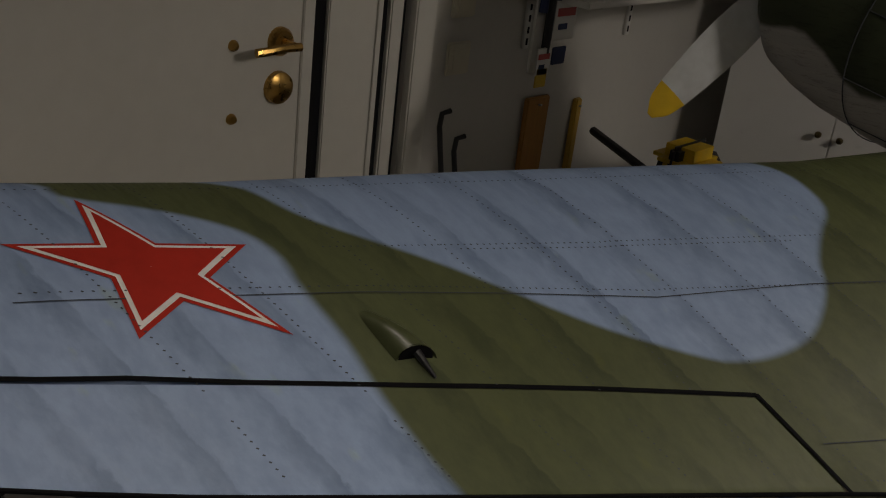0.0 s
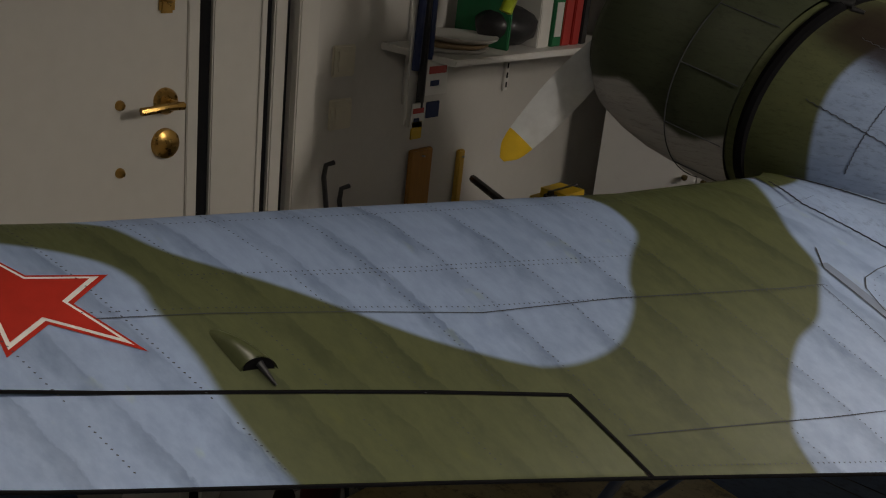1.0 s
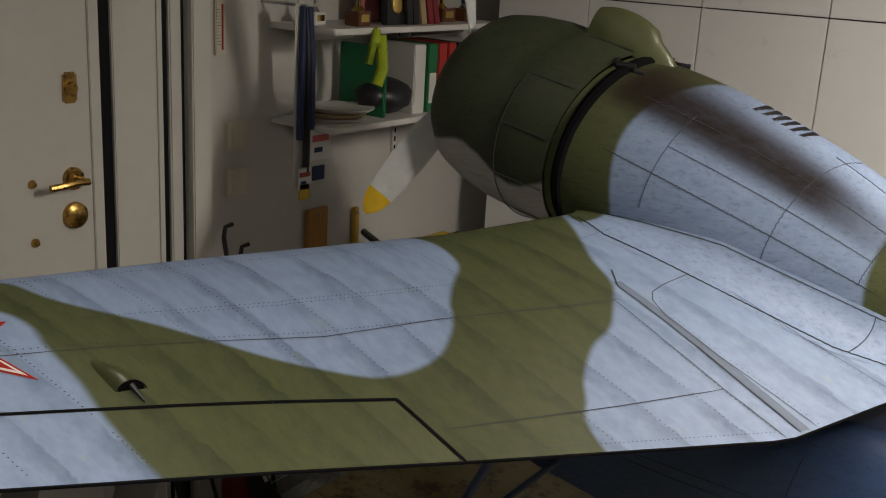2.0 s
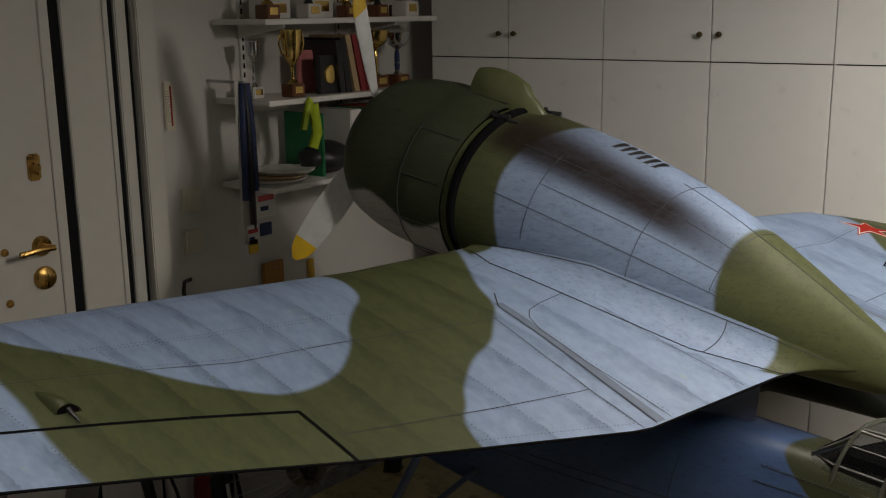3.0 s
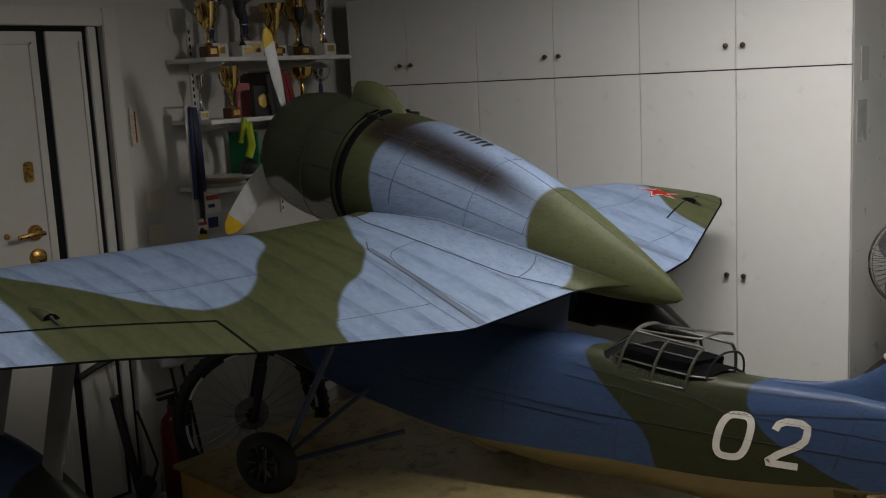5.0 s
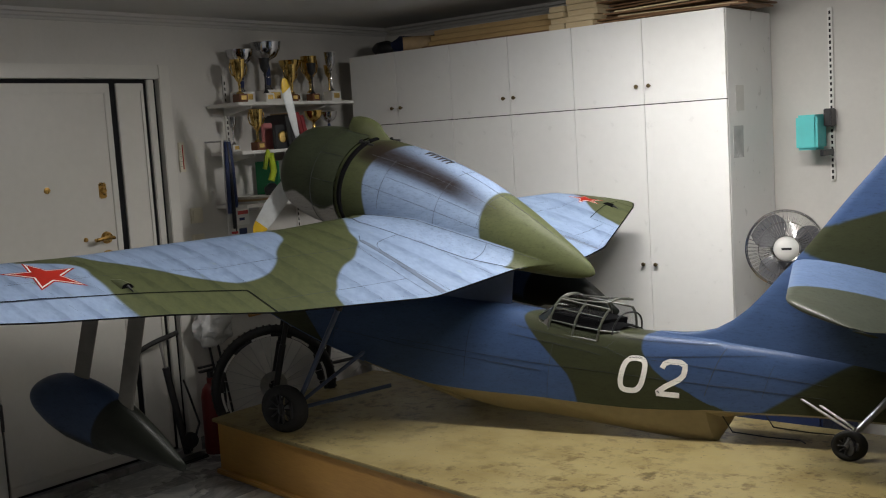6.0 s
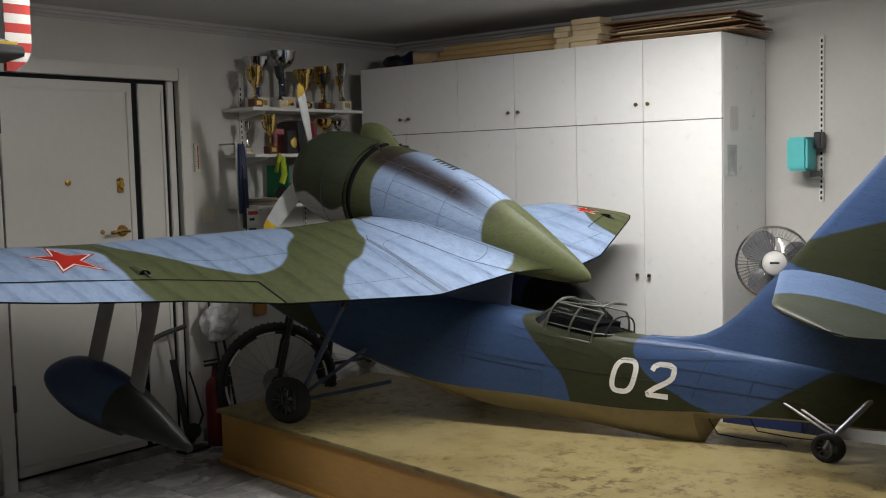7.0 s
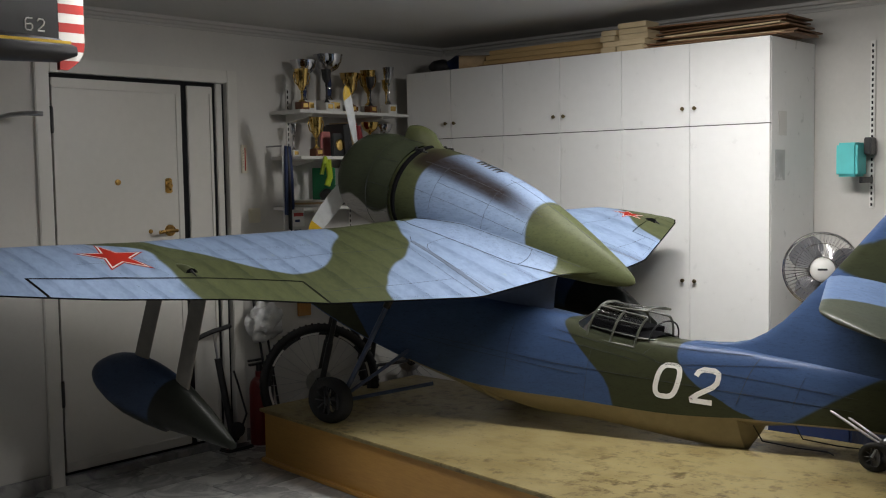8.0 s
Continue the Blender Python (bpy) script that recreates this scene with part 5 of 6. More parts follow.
def trophy(at, h, metal, base, style, label):
    """A cup on a stem and a block."""
    x, y, z = at
    t = thing("trophy_cup", at, label, "trophy", "trophies")
    bh = h * 0.2
    w = h * (0.13 if style != "bowl" else 0.16)
    part("base", box((x - w, y - w, z + 0.0005), (x + w, y + w, z + bh), 0.003), base, t, "square base block")
    part("plate", box((x + w, y - w * 0.6, z + bh * 0.3), (x + w + 0.0015, y + w * 0.6, z + bh * 0.8)), "gold", t)
    if style == "cup":
        prof = [(0.09, 0.2), (0.08, 0.23), (0.03, 0.27), (0.022, 0.38), (0.040, 0.42), (0.026, 0.46), (0.07, 0.52), (0.125, 0.62), (0.15, 0.78), (0.17, 0.96), (0.185, 1.0), (0.165, 1.0), (0.135, 0.75), (0.02, 0.55)]
    elif style == "tall":
        prof = [(0.08, 0.2), (0.05, 0.24), (0.025, 0.30), (0.035, 0.36), (0.02, 0.42), (0.02, 0.58), (0.04, 0.62), (0.025, 0.66), (0.06, 0.70), (0.10, 0.78), (0.115, 0.95), (0.125, 1.0), (0.11, 1.0), (0.09, 0.8), (0.01, 0.72)]
    else:
        prof = [(0.10, 0.2), (0.05, 0.24), (0.03, 0.30), (0.05, 0.40), (0.035, 0.5), (0.028, 0.62), (0.06, 0.66), (0.16, 0.72), (0.22, 0.82), (0.24, 0.92), (0.25, 0.94), (0.23, 0.93), (0.15, 0.78), (0.01, 0.70)]
    part("cup", lathe([(r * h, q * h) for r, q in prof], at, (0, 0, 1), 24, caps=False), metal, t, "polished cup")
    if style == "bowl":
        part("stem", lathe([(0.034 * h, 0.24 * h), (0.05 * h, 0.36 * h), (0.045 * h, 0.56 * h), (0.034 * h, 0.62 * h)], at, (0, 0, 1), 16), "navy" if metal == "silver" else "gold", t, "coloured stem under the bowl")
    if style == "cup":
        for s in (-1, 1):
            pts = [(x, y + s * h * q, z + h * p) for q, p in ((0.155, 0.88), (0.23, 0.92), (0.255, 0.80), (0.21, 0.66), (0.12, 0.60))]
            part("cup_handle", tube(pts, h * 0.016, 6), metal, t)


def fill_shelves():
    z1, z2, z3 = (s[0] for s in SHELF)
    top = [(-1.09, 0.21, "gold", "darkwood", "cup", "gold cup trophy on a dark wooden base"), (-0.985, 0.285, "silver", "white", "bowl", "silver bowl trophy on a white marble base"), (-0.885, 0.22, "black", "white", "tall", "black and gold trophy on a white base"),
           (-0.775, 0.33, "silver", "white", "bowl", "tall silver bowl trophy with a blue stem"), (-0.68, 0.19, "gold", "darkwood", "cup", "small gold cup on a dark base"), (-0.585, 0.235, "gold", "white", "bowl", "gold bowl trophy on a white base"),
           (-0.50, 0.20, "black", "darkwood", "tall", "dark figure trophy on a wooden base"), (-0.42, 0.245, "gold", "white", "cup", "gold cup trophy on a marble base"), (-0.33, 0.26, "silver", "white", "tall", "slim silver trophy on a white base"), (-0.25, 0.20, "gold", "darkwood", "tall", "slim gold trophy on a dark base")]
    for k, (y, h, m, b, st, lab) in enumerate(top):
        trophy((0.215 if k % 2 == 0 else 0.12, bay(y + 0.21), z1), h * 1.10, m, b, st, lab)
    for y, h, m, b, st, lab, x in ((-1.09, 0.19, "silver", "white", "tall", "slim silver trophy on a white base", 0.1), (-0.975, 0.225, "gold", "darkwood", "cup", "large gold cup trophy with ribbons on a wooden base", 0.16), (-0.45, 0.225, "gold", "darkwood", "bowl", "gold bowl trophy on a dark base", 0.12), (-0.33, 0.215, "silver", "darkwood", "bowl", "silver bowl trophy on a dark base", 0.13)):
        trophy((x * 1.3, bay(y + 0.21), z2), h * 1.0, m, b, st, lab)
    bm = box((0.10, -1.42, z2 + 0.0005), (0.12, -1.33, z2 + 0.15), 0.004)
    solid("card_folder", bm, "pink", (0.11, -1.37, z2), "pink card folder standing on the shelf", "folder")
    pl = thing("medal_plaque", (0.22, -1.37, z2), "dark plaque with a round gold medal", "plaque")
    part("plaque", box((0.20, -1.425, z2 + 0.0005), (0.225, -1.315, z2 + 0.135), 0.004), "black", pl)
    part("medal", lathe([(0.001, 0.006), (0.026, 0.006), (0.033, 0.003), (0.034, 0)], (0.225, -1.37, z2 + 0.068), (1, 0, 0), 24), "gold", pl, "round gold medal")
    for k, (y, mat, label, h, lean) in enumerate(((-0.755, "black", "black book on the shelf", 0.2, 0.1), (-0.72, "black", "black book on the shelf", 0.21, 0.14), (-0.675, "tan", "tan book leaning on the shelf", 0.22, 0.2), (-0.635, "darkred", "dark red book leaning on the shelf", 0.22, 0.22), (-0.60, "darkred", "dark red book leaning on the shelf", 0.2, 0.24))):
        y = bay(y + 0.21)
        bm = loft([[(a, y + d, z2 + 0.001) for a, d in ((0.06, 0), (0.24, 0), (0.24, 0.026), (0.06, 0.026))], [(a, y + d - lean * h, z2 + 0.92 * h) for a, d in ((0.06, 0), (0.24, 0), (0.24, 0.026), (0.06, 0.026))]])
        solid("book", bm, mat, (0.13, y, z2), label, "book", "books on the trophy shelf", smooth=0)
    # lower shelf
    for k in range(3):
        bm = lathe([(0.001, 0.0), (0.09, 0.0), (0.105, 0.008), (0.108, 0.014), (0.09, 0.010), (0.001, 0.008)], (0.15, -1.58 + 0.04 * (k == 2), z3 + 0.0005 + 0.012 * k), (0, 0, 1), 28)
        solid("plate", bm, "white" if k != 1 else "tan", (0.15, -1.58, z3), "flat round dish in a stack on the shelf", "dish", "dishes")
    bm = bmesh.new()
    bmesh.ops.create_icosphere(bm, subdivisions=3, radius=1)
    for v in bm.verts:
        n = 1 + 0.15 * noise.noise(v.co * 2.5)
        v.co = Vector((0.17 + v.co.x * 0.08 * n, -1.36 + v.co.y * 0.11 * n, z3 + 0.06 + max(-0.99, v.co.z * n) * 0.06))
    solid("cap", bm, "black", (0.17, -1.36, z3), "black cloth cap lying on the shelf", "cap", smooth=60)
    for y, w, mat, label in ((-0.86, 0.012, "green", "dark green folder on the lower shelf"), (-0.70, 0.06, "white", "white box file on the lower shelf"), (-0.62, 0.05, "green", "green binder with a white label"), (-0.56, 0.045, "red", "red binder on the lower shelf"), (-0.50, 0.04, "red", "red binder on the lower shelf"), (-0.445, 0.03, "black", "black binder on the lower shelf")):
        y = bay(y + 0.21)
        o = thing("binder", (0.13, y, z3), label, "binder", "binders")
        part("cover", box((0.04, y, z3 + 0.0005), (0.235, y + w, z3 + 0.225), 0.003), mat, o)
        if w > 0.045:
            part("label_strip", box((0.235, y + 0.008, z3 + 0.03), (0.2365, y + w - 0.008, z3 + 0.13)), "white", o)
    bm = tube([(0.294, -1.55 + 0.03 * math.sin(t), z2 - 0.006 - 0.10 * abs(math.sin(t))) for t in [k * 0.35 for k in range(18)]], 0.012, 6)
    tube([(0.294, -1.53, z2 - 0.02), (0.298, -1.52, z2 - 0.12), (0.294, -1.54, z2 - 0.17)], 0.018, 6, bm)
    solid("medal_ribbon", bm, "lime", (0.29, -1.55, z2), "lime green ribbon hanging from the shelf", "ribbon", smooth=60)


fill_shelves()


def wall_things():
    t = thing("thermometer", (0.004, -1.905, 1.61), "white wall thermometer with a scale", "thermometer")
    part("plate", box((0.0015, -1.925, 1.533), (0.012, -1.885, 1.693), 0.003), "ivory", t)
    part("tube", rod((0.013, -1.902, 1.548), (0.013, -1.902, 1.678), 0.003), "red", t)
    bm = bmesh.new()
    for k in range(12):
        box((0.0122, -1.921, 1.563 + 0.009 * k), (0.0127, -1.911 if k % 3 else -1.907, 1.5642 + 0.009 * k), bm=bm)
    part("scale_marks", bm, "black", t)
    for z in (1.292, 1.148):
        s = thing("light_switch", (0.004, -1.842, z), "ivory square light switch on the wall", "light switch", "light switches")
        part("plate", box((0.0015, -1.885, z - 0.042), (0.011, -1.80, z + 0.042), 0.004), "ivory", s)
        part("rocker", box((0.0112, -1.871, z - 0.029), (0.016, -1.813, z + 0.029), 0.003), "ivory", s)
    st = thing("lanyard_hook", (0.16, -1.735, 1.37), "dark lanyards and badges hanging on a wall hook", "lanyards")
    part("hook_board", box((0.160, -1.760, 1.14), (0.167, -1.715, 1.69), 0.003), "white", st)
    part("hook_arm", rod((0.0, -1.738, 1.685), (0.19, -1.738, 1.685), 0.005), "steel", st, "thin steel wall arm")
    for k, (dy, mat, lo) in enumerate(((-0.012, "navy", 1.22), (0.006, "black", 1.12), (0.018, "navy", 1.25))):
        part("lanyard", tube([(0.178 + 0.006 * k, -1.735 + dy * 0.3, 1.682), (0.182 + 0.005 * k, -1.735 + dy, 1.53), (0.18 + 0.005 * k, -1.735 + dy * 1.3, lo + 0.073)], 0.011, 8), mat, st, "woven neck strap")
    for y, z, w, h, mat in ((-1.675, 1.275, 0.09, 0.10, "white"), (-1.74, 1.175, 0.055, 0.07, "white"), (-1.68, 1.185, 0.055, 0.045, "navy"), (-1.74, 1.135, 0.045, 0.05, "yellow")):
        o = part("badge", box((0.19, y - w / 2, z - h / 2), (0.194, y + w / 2, z + h / 2), 0.002), mat, st, "plastic pass badge")
        if mat == "white":
            part("badge_strip", box((0.1945, y - w * 0.4, z + h * 0.08), (0.1952, y + w * 0.4, z + h * 0.28)), "red", o)
            part("badge_text", box((0.1945, y - w * 0.3, z - h * 0.25), (0.1952, y + w * 0.1, z - h * 0.1)), "navy", o)
    # slotted rail with the foam block on the far wall
    x = 2.898
    r = thing("slotted_rail", (x, WALL_B - 0.005, 1.7), "white slotted steel rail on the wall", "rail")
    part("channel", box((x - 0.012, WALL_B - 0.012, 1.303), (x + 0.012, WALL_B - 0.001, 2.136), 0.002), "white", r)
    bm = bmesh.new()
    for k in range(29):
        box((x - 0.0045, WALL_B - 0.0135, 1.312 + 0.0283 * k), (x + 0.0045, WALL_B - 0.0122, 1.328 + 0.0283 * k), bm=bm)
    part("slots", bm, "gap", r)
    part("bracket_arm", box((x - 0.008, WALL_B - 0.16, 1.43), (x + 0.008, WALL_B - 0.0125, 1.46), 0.002), "black", r)
    f = thing("foam_block", (x - 0.07, WALL_B - 0.1, 1.461), "turquoise foam block on a rail bracket", "foam block")
    part("block", box((x - 0.118, WALL_B - 0.18, 1.462), (x - 0.014, WALL_B - 0.04, 1.63), 0.012), "teal", f)
    part("clamp", box((x - 0.013, WALL_B - 0.09, 1.57), (x + 0.024, WALL_B - 0.02, 1.655), 0.004), "black", f, "black plastic clamp")


wall_things()


def fan():
    c = Vector((2.826, -0.67, 1.023))
    ax = Vector((0.42, -0.90, 0.08)).normalized()
    f = thing("desk_fan", (c.x, c.y + 0.08, 0.3), "white desk fan with grey blades and a wire guard", "fan")
    u, v = frame_of(ax)
    R = 0.176
    part("hub", lathe([(0.001, 0.075), (0.04, 0.073), (0.056, 0.06), (0.058, 0.045)], c, ax, 28), "white", f, "round white hub cap")
    bm = box((-0.022, -0.0006, -0.005), (0.022, 0.0006, 0.005))
    bmesh.ops.transform(bm, matrix=Matrix.Translation(c + ax * 0.0755) @ ax.to_track_quat("-Y", "Z").to_matrix().to_4x4(), verts=bm.verts)
    part("maker_plate", bm, "black", f)
    for k in range(3):
        a = 2 * math.pi * k / 3 + 0.5
        rows = []
        for i in range(9):
            r = 0.035 + 0.13 * i / 8
            half = 0.30 + 0.50 * math.sin(math.pi * min(1, 0.15 + 0.75 * i / 8))
            rows.append([c + (u * math.cos(a + s * half) + v * math.sin(a + s * half)) * r + ax * (0.022 * s + off) for s, off in [(-1 + 0.25 * j, 0) for j in range(9)] + [(1 - 0.25 * j, 0.003) for j in range(9)]])
        part("fan_blade", loft(rows), "fanblade", f, "dark grey fan blade", 60)
    bm = bmesh.new()
    circ = lambda r, h, n=48: [c + (u * math.cos(2 * math.pi * k / n) + v * math.sin(2 * math.pi * k / n)) * r + ax * h for k in range(n)]
    for r, h, w in ((R, 0.0, 0.0045), (R * 0.97, 0.035, 0.0015), (R * 0.70, 0.065, 0.0015), (R * 0.34, 0.072, 0.002), (R * 0.97, -0.035, 0.0015)):
        tube(circ(r, h), w, 5, bm, closed=True)
    for k in range(56):
        t = 2 * math.pi * k / 56
        d = u * math.cos(t) + v * math.sin(t)
        tube([c + d * R * q + ax * h for q, h in ((0.33, 0.072), (0.7, 0.064), (0.95, 0.038), (1.0, 0.0), (0.95, -0.038), (0.6, -0.06), (0.3, -0.062))], 0.0011, 4, bm)
    part("wire_guard", bm, "chrome", f, "thin wire guard", 60)
    part("motor", lathe([(0.001, -0.15), (0.05, -0.145), (0.065, -0.11), (0.065, -0.055), (0.03, -0.05)], c, ax, 24), "white", f)
    foot = Vector((c.x - 0.03, c.y + 0.09, 0.685))
    part("stem", rod(foot, c - ax * 0.09 - Vector((0, 0, 0.05)), 0.022, 0.018), "white", f)
    part("foot", lathe([(0.001, 0.0), (0.11, 0.0), (0.115, 0.012), (0.09, 0.035), (0.03, 0.05), (0.001, 0.05)], foot - Vector((0, 0, 0.05)), (0, 0, 1), 32), "white", f)
    b = thing("storage_box", (2.87, -0.7, 0), "dark storage box standing by the wardrobe", "box")
    part("bin", box((2.675, -0.93, 0.0), (3.07, -0.45, 0.585), 0.01), "navy", b)
    part("lid", box((2.668, -0.94, 0.5855), (3.08, -0.44, 0.634), 0.01), "black", b, "black lid")


fan()


# ---------------------------------------------------------------- by the door: bicycle, pump, extinguisher, timber
def bicycle():
    hub = Vector((0.36, -1.69, 0.342))
    R = 0.339
    b = thing("bicycle", (0.3, -1.3, 0), "mountain bike front wheel and fork standing by the wall", "bicycle")
    ax = Vector((0.78, -0.52, 0.0)).normalized()
    u, v = Vector((0, 0, 1)).cross(ax).normalized(), Vector((0, 0, 1))
    circ = lambda c, r, n=72: [c + (u * math.cos(2 * math.pi * k / n) + v * math.sin(2 * math.pi * k / n)) * r for k in range(n)]

    def bike_wheel(c, R):
        w = part("tyre", tube(circ(c, R - 0.024), 0.024, 10, closed=True), "rubber", b, "knobbly black tyre")
        bm = bmesh.new()
        for k in range(60):
            t = 2 * math.pi * k / 60
            d = u * math.cos(t) + v * math.sin(t)
            for s in (-1, 1):
                q = c + d * (R - 0.006) + ax * (0.012 * s)
                rod(q, q + d * 0.008, 0.006, 0.005, 6, bm)
        tagged(part("tread_knobs", bm, "rubber", w), kind="stuff")
        rim = part("rim", join(tube(circ(c, R - 0.056), 0.010, 8, closed=True), tube(circ(c + ax * 0.008, R - 0.047), 0.003, 6, closed=True)), "black", w, "black rim")
        for k in range(8):
            t0 = 2 * math.pi * k / 8
            rows = []
            for i in range(7):
                t = t0 + 0.38 * i / 6
                d = u * math.cos(t) + v * math.sin(t)
                rows.append([c + ax * 0.0115 + d * (R - 0.050), c + ax * 0.0115 + d * (R - 0.062)])
            part("rim_label", loft(rows, closed=False), "white", rim, "pale rim sticker")
        for k in range(28):
            t = 2 * math.pi * k / 28
            d = u * math.cos(t) + v * math.sin(t)
            e = u * math.cos(t + (0.5 if k % 2 else -0.5)) + v * math.sin(t + (0.5 if k % 2 else -0.5))
            part("spoke", rod(c + e * 0.022 + ax * (0.025 if k % 4 < 2 else -0.025), c + d * (R - 0.06), 0.0014, n=5), "steel", rim)
        part("hub_shell", join(rod(c - ax * 0.045, c + ax * 0.045, 0.014), rod(c + ax * 0.02, c + ax * 0.028, 0.027), rod(c - ax * 0.028, c - ax * 0.02, 0.027)), "black", w, "black hub")
        part("brake_disc", lathe([(0.05, 0.0), (0.075, 0.0), (0.075, 0.002), (0.05, 0.002)], c - ax * 0.033, ax, 32), "steel", w)

    bike_wheel(hub, R)
    up = (v * 0.93 + u * 0.22).normalized()
    for s in (-1, 1):
        part("fork_leg", join(rod(hub + ax * 0.055 * s, hub + ax * 0.055 * s + up * 0.24, 0.017, 0.018), rod(hub + ax * 0.055 * s + up * 0.23, hub + ax * 0.055 * s + up * 0.45, 0.014)), "black", b, "black suspension fork leg")
    part("fork_crown", rod(hub + ax * 0.075 + up * 0.45, hub - ax * 0.075 + up * 0.45, 0.022), "black", b)
    part("head_tube", rod(hub + up * 0.46, hub + up * 0.60, 0.02), "black", b)
    bike_wheel(Vector((0.28, -0.86, 0.342)), R)
    bb = Vector((0.29, -1.22, 0.36))
    top = hub + up * 0.56
    for a, q, r in ((hub + up * 0.5, bb, 0.019), (top, Vector((0.29, -1.12, 0.75)), 0.016), (bb, Vector((0.29, -1.12, 0.80)), 0.016), (bb, Vector((0.28, -0.86, 0.342)), 0.010), (Vector((0.29, -1.12, 0.74)), Vector((0.28, -0.86, 0.342)), 0.009)):
        part("frame_tube", rod(a, q, r), "black", b, "black frame tube")
    part("handlebar", tube([top + ax * s * 0.30 + v * 0.06 - u * 0.02 * abs(s) for s in (-1, -0.4, 0, 0.4, 1)], 0.012, 8), "black", b, "black handlebar")
    bag = box((0.30, -1.35, 0.865), (0.46, -1.18, 0.945), 0.035)
    part("frame_bag", bag, "yellow", b, "yellow bag strapped to the frame", 60)
    part("bag_strap", box((0.365, -1.354, 0.861), (0.395, -1.176, 0.949), 0.012), "black", b, "black strap")
    part("saddle", loft([[Vector((0.29 + w * dx, -1.25 + 0.25 * t, 0.845 + dz)) for dx, dz in ((-1, -0.01), (-0.6, 0.02), (0.6, 0.02), (1, -0.01), (0.5, -0.025), (-0.5, -0.025))] for t, w in ((0, 0.012), (0.3, 0.022), (0.7, 0.06), (1, 0.065))]), "black", b, "black saddle")


bicycle()


def floor_things():
    base = Vector((0.12, -2.12, 0.0))
    p = thing("floor_pump", base, "black bicycle floor pump leaning at the wall", "pump")
    top = Vector((0.08, -2.205, 0.67))
    part("barrel", rod(base + Vector((0, 0, 0.05)), base.lerp(top, 0.78), 0.019, 0.019), "black", p)
    part("piston_rod", rod(base.lerp(top, 0.77), top, 0.007), "steel", p)
    part("handle_bar", tube([top + Vector((0.01, -0.13, -0.028)), top + Vector((0, -0.06, -0.01)), top + Vector((0, 0, 0.004)), top + Vector((0, 0.06, 0.012)), top + Vector((-0.01, 0.12, 0.02))], 0.014, 8), "black", p, "black grip bar")
    part("foot_plate", box((base.x - 0.045, base.y - 0.07, 0.0), (base.x + 0.045, base.y + 0.11, 0.022), 0.008), "black", p)
    part("gauge", lathe([(0.001, 0.02), (0.04, 0.018), (0.045, 0.0), (0.045, -0.02)], base + Vector((0.02, 0.01, 0.12)), (0.9, -0.2, 0.3), 24), "black", p, "round pressure gauge")
    part("hose", tube([base + Vector((0.01, 0.02, 0.06)), base + Vector((0.03, 0.07, 0.2)), base + Vector((0.02, 0.03, 0.36)), base + Vector((0.02, 0.0, 0.45))], 0.006, 6), "black", p)
    e0 = Vector((0.12, -1.93, 0.0))
    e = thing("fire_extinguisher", e0, "red fire extinguisher standing on the floor", "fire extinguisher")
    part("cylinder", lathe([(0.05, 0.0), (0.057, 0.01), (0.059, 0.03), (0.059, 0.32), (0.05, 0.36), (0.03, 0.385), (0.022, 0.39), (0.022, 0.42)], e0, (0, 0, 1), 28), "extred", e)
    part("valve", join(rod(e0 + Vector((0, 0, 0.42)), e0 + Vector((0, 0, 0.455)), 0.018), box((e0.x - 0.012, e0.y - 0.07, 0.455), (e0.x + 0.012, e0.y + 0.03, 0.468), 0.003), box((e0.x - 0.012, e0.y - 0.075, 0.48), (e0.x + 0.012, e0.y + 0.03, 0.49), 0.003)), "black", e, "black valve and lever")
    part("hose", tube([e0 + Vector((0.02, 0.02, 0.44)), e0 + Vector((0.075, 0.03, 0.40)), e0 + Vector((0.085, 0.02, 0.25)), e0 + Vector((0.08, 0.01, 0.12))], 0.009, 8), "black", e)
    bm = bmesh.new()
    bmesh.ops.create_icosphere(bm, subdivisions=4, radius=1)
    for v in bm.verts:
        n = 1 + 0.35 * noise.noise(v.co * 2.2) + 0.15 * noise.noise(v.co * 6)
        v.co = Vector((0.12 + v.co.x * 0.07 * n, -1.882 + v.co.y * 0.11 * n, 0.69 + v.co.z * 0.11 * n))
    solid("plastic_bag", bm, "bag", (0.12, -1.882, 0.65), "crumpled clear plastic bag hanging by the wall", "plastic bag", smooth=60)
    solid("bag_hook", rod((0.0, -1.885, 0.83), (0.10, -1.885, 0.79), 0.004), "steel", (0.03, -1.885, 0.82), "small steel wall hook", "hook")
    for y, w, lo, hi, t, mat, lab in ((-1.545, 0.10, 0.677, 1.009, 0.016, "orangeboard", "orange-brown wooden board hanging on the wall"), (-1.315, 0.028, 0.735, 0.981, 0.018, "yellowstick", "yellow wooden stick with a knob hanging on the wall")):
        h = thing("hanging_board", (0.015, y, lo), lab, "board")
        part("board", box((0.004, y, lo), (0.004 + t, y + w, hi), 0.004), mat, h)
        part("nail", rod((0.0, y + w / 2, hi - 0.025), (0.03, y + w / 2, hi - 0.02), 0.003), "steel", h)
        if w < 0.06:
            part("knob", lathe([(0.001, -0.035), (0.025, -0.02), (0.03, 0.0), (0.02, 0.025), (0.001, 0.03)], (0.034, y + w / 2, lo), (0, 0, 1), 16), mat, h, "round knob end")
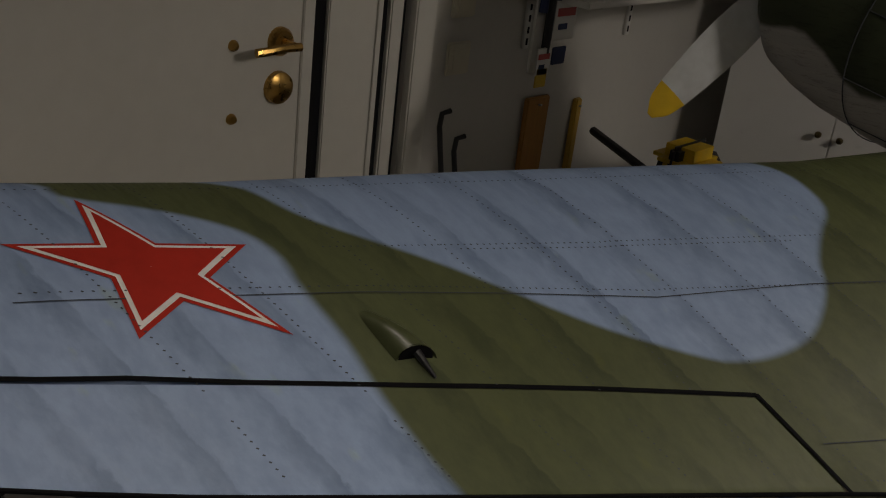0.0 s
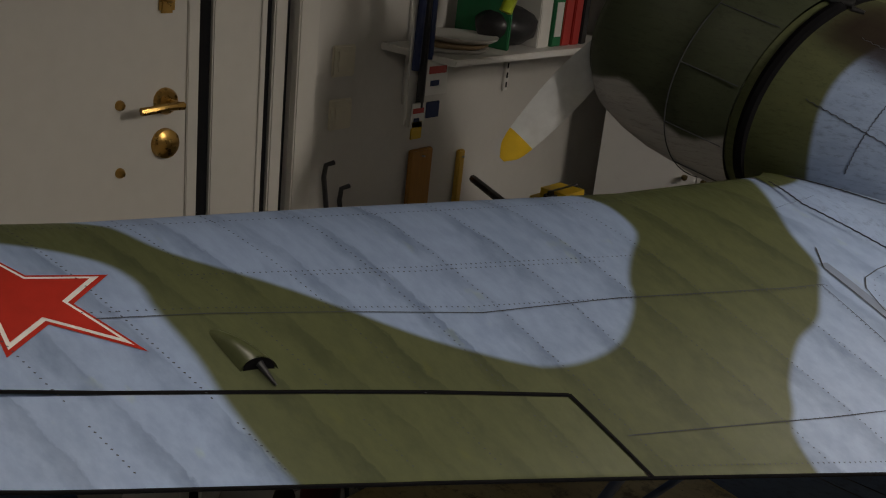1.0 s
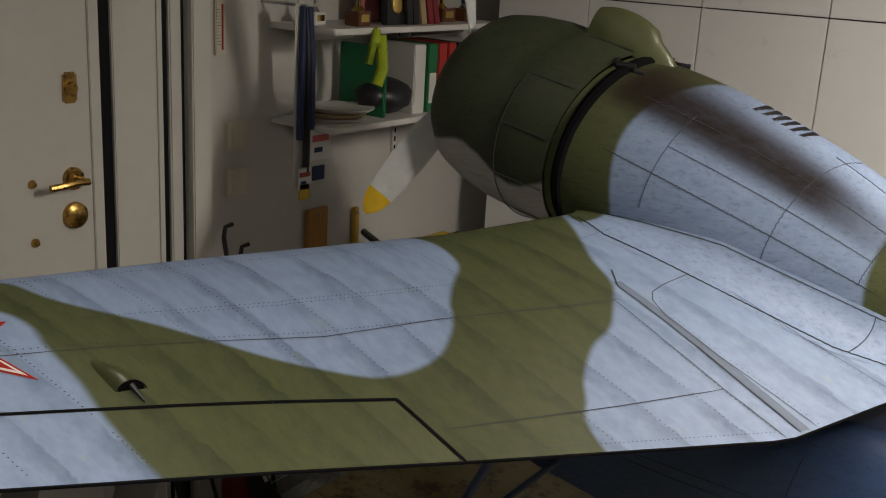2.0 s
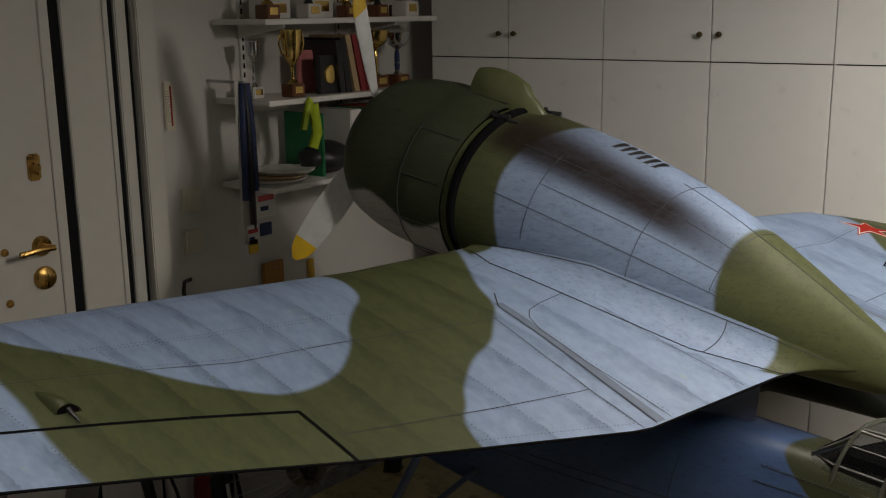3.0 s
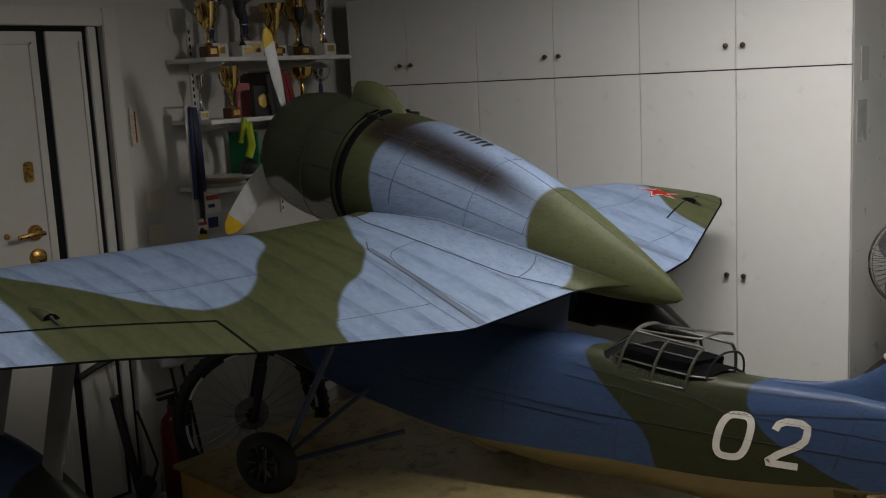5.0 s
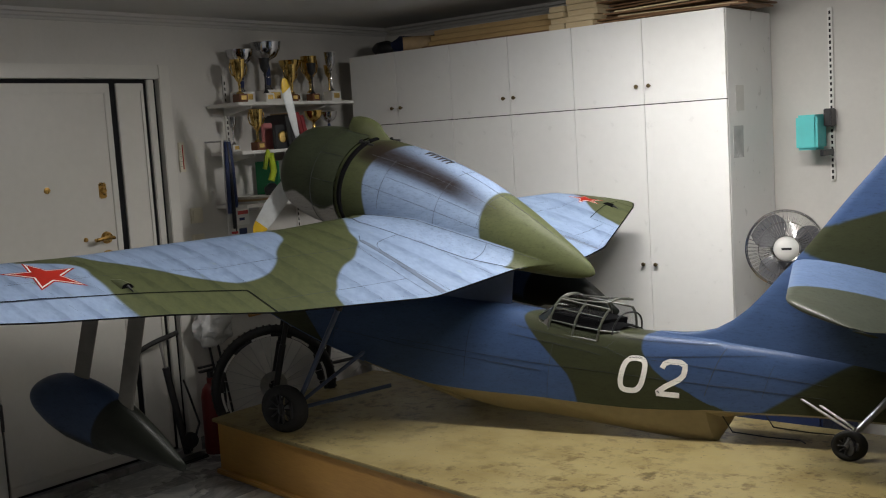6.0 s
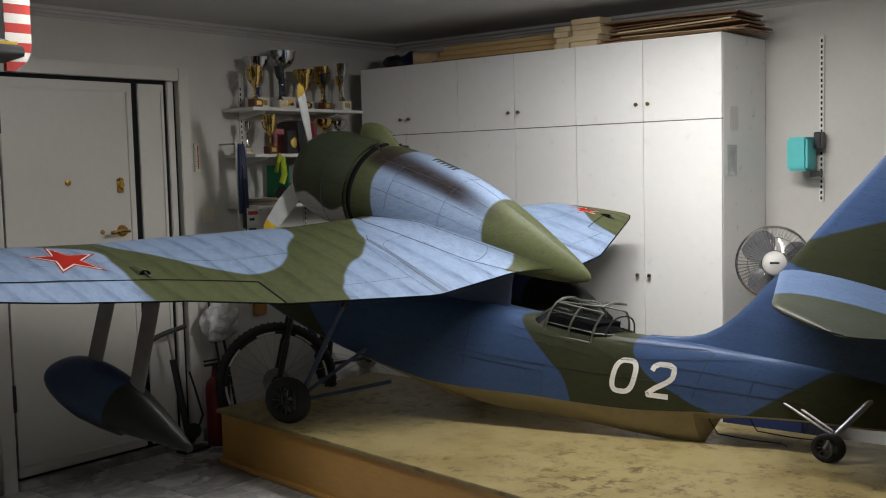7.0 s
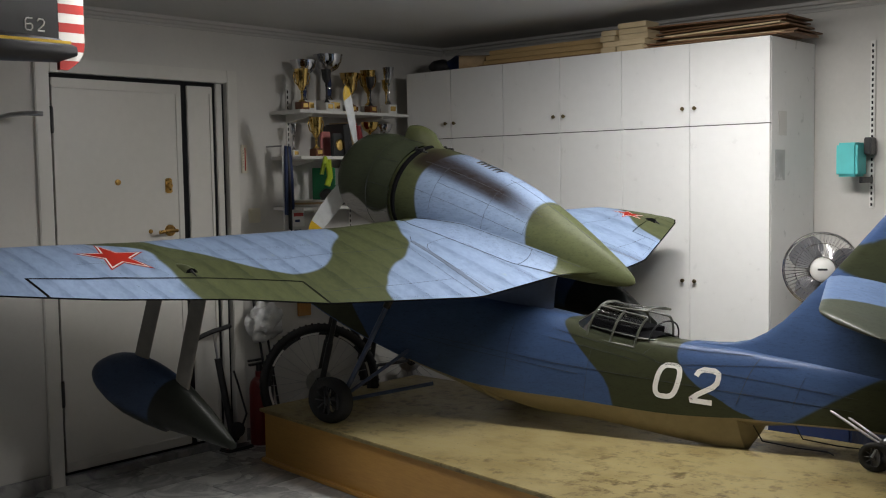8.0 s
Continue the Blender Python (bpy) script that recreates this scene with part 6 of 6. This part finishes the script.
    for y, h, r, mat, lab in ((-1.941, 1.0, 0.007, "black", "dark rod with a bent end at the wall"), (-1.876, 0.925, 0.007, "black", "dark short rod with a hooked end at the wall")):
        pts = [(0.20, y + 0.05, 0.011), (0.12, y + 0.02, h * 0.6), (0.06, y, h)]
        if lab.startswith("dark"):
            pts += [(0.055, y + 0.01, h + 0.03), (0.06, y + 0.035, h + 0.035)]
        solid("metal_rod", tube(pts, r, 8), mat, (0.12, y, 0), lab, "rod", "rods by the wall", smooth=60)


M["orangeboard"] = wood("orange_board", (0.36, 0.16, 0.03), (0.46, 0.22, 0.05), (12, 12, 1.5))
M["yellowstick"] = wood("yellow_stick", (0.5, 0.30, 0.04), (0.58, 0.36, 0.06), (12, 12, 1.5))
floor_things()


def hanging_model():
    """The tail of a second model that hangs under the ceiling."""
    c = Vector((1.2, -3.644, 2.006))
    h = thing("hanging_model_tail", (1.2, -3.7, 2.0), "black and yellow model aircraft tail with red and white rudder stripes", "model aircraft")
    part("tail_boom", loft([[c + Vector((0.06 * k * math.cos(t) * 0.7, dy, -0.03 + 0.055 * k * math.sin(t))) for t in [2 * math.pi * i / 20 for i in range(20)]] for dy, k in ((-0.6, 1.1), (-0.3, 1.0), (0.0, 0.8), (0.07, 0.4))]), "black", h, "black tail boom", 60)
    part("yellow_band", box((c.x + 0.055, c.y - 0.5, c.z - 0.012), (c.x + 0.062, c.y + 0.02, c.z - 0.002)), "yellow", h)
    fin = [(-0.30, 0.0), (-0.22, 0.16), (-0.10, 0.22), (0.0, 0.22), (0.0, 0.0)]
    part("fin", loft([[c + Vector((dx, y, z)) for y, z in fin] for dx in (-0.012, 0.012)]), "black", h, "black fin", 0)
    for k in range(10):
        z0, z1 = -0.10 + 0.034 * k, -0.10 + 0.034 * (k + 1)
        w = lambda z: 0.004 + 0.098 * max(0.0, 1 - (min(0.0, z + 0.0) / 0.105) ** 2) ** 0.5
        part("rudder_stripe", loft([[c + Vector((dx, y, z)) for y, z in ((0.002, z0), (w(z0), z0), (w(z1), z1), (0.002, z1))] for dx in (-0.011, 0.011)]), "red" if k % 2 == 0 else "white", h, "", 0)
    for i, pts in enumerate(([(1, 1), (0.2, 1), (0, 0.8), (0, 0.15), (0.2, 0), (0.8, 0), (1, 0.2), (1, 0.4), (0.8, 0.55), (0.1, 0.5)], [(0, 0.8), (0.2, 1), (0.8, 1), (1, 0.8), (0.9, 0.55), (0.1, 0.08), (0, 0), (1, 0)])):
        part("numeral", tube([c + Vector((0.0135, -0.125 + 0.045 * i + u * 0.026, 0.032 + v * 0.042)) for u, v in pts], 0.0028, 5), "white", h, "white numeral")
    part("hanger_wire", rod(c + Vector((0, -0.2, 0.1)), Vector((1.2, -3.84, CEILING_Z)), 0.0015), "steel", h)
    bm = tube([(0.012, -3.312, 1.802), (0.06, -3.28, 1.815), (0.14, -3.235, 1.82), (0.16, -3.172, 1.817)], 0.012, 8)
    solid("window_latch", bm, "steel", (0.05, -3.25, 1.80), "grey metal closer arm by the door", "door closer", smooth=60)


hanging_model()


def ceiling_lamp(x, y):
    l = thing("ceiling_light", (x, y, CEILING_Z), "unseen white fluorescent ceiling light with two lit tubes", "ceiling light", "ceiling lights")
    for dx in (-0.45, 0.45):
        part("hanger", rod((x + dx, y, LAMP_Z + 0.04), (x + dx, y, CEILING_Z), 0.008), "steel", l, "short steel hanger")
    part("housing", box((x - 0.64, y - 0.05, LAMP_Z), (x + 0.64, y + 0.05, LAMP_Z + 0.045), 0.006), "white", l)
    for d in (-0.05, 0.05):
        part("tube", rod((x - 0.59, y + d, LAMP_Z - 0.014), (x + 0.59, y + d, LAMP_Z - 0.014), 0.013), "tube", l, "lit fluorescent tube")


ceiling_lamp(*LAMP_AT)
# made-up fixture that houses the fill lamp
ceiling_lamp(*FILL_LAMP_AT)


def tiles():
    """Marble floor tiles where the floor shows; plain slabs elsewhere."""
    floor = bpy.data.objects["floor"]
    s = 0.40
    me = finish("tile", box((-s / 2 + 0.0012, -s / 2 + 0.0012, -0.004), (s / 2 - 0.0012, s / 2 - 0.0012, 0.005), 0.001), "tile", smooth=0)
    for i in range(10):
        for j in range(14):
            ob = new("tile", me)
            ob.parent = floor
            ob.location = Vector((0.2 + s * i + 0.01, WALL_B - 0.2 - s * j, 0.0)) - floor.location
    bm = box((4.02, Y0, -0.004), (X1, WALL_B, 0.005))
    box((0.0, Y0, -0.004), (4.01, WALL_B - s * 14 - 0.005, 0.005), bm=bm)
    rest = new("floor_slab", finish("floor_slab", bm, "marble", floor.location, 0))
    rest.parent = floor


def tile_material():
    n = Nodes("grey_marble_tile", 0.26)
    info = n.node("ShaderNodeObjectInfo")
    v = n.node("ShaderNodeVectorMath", operation="ADD")
    n.put(n.coords(turn=(0, 0, 0.6)), v.inputs[0])
    mul = n.node("ShaderNodeVectorMath", operation="SCALE")
    comb = n.node("ShaderNodeCombineXYZ")
    for k in range(3):
        n.put(info.outputs["Random"], comb.inputs[k])
    n.put(comb.outputs[0], mul.inputs[0])
    mul.inputs["Scale"].default_value = 40
    n.put(mul.outputs[0], v.inputs[1])
    warp = n.noise(v.outputs[0], 3.0, 6, 0.6, 1.6)
    veins = n.ramp(warp, [(0.40, 0.0), (0.5, 0.8), (0.60, 0.0)])
    tone = n.noise(v.outputs[0], 1.6, 4)
    c = n.mix(n.ramp(tone, [(0.3, 0.0), (0.7, 1.0)]), (0.33, 0.33, 0.32), (0.54, 0.54, 0.52))
    n.colour(n.mix(veins, c, (0.20, 0.20, 0.21)))
    n.rough(n.span(tone, 0.3, 0.7, 0.2, 0.34))
    return n.m


M["tile"] = tile_material()
tiles()
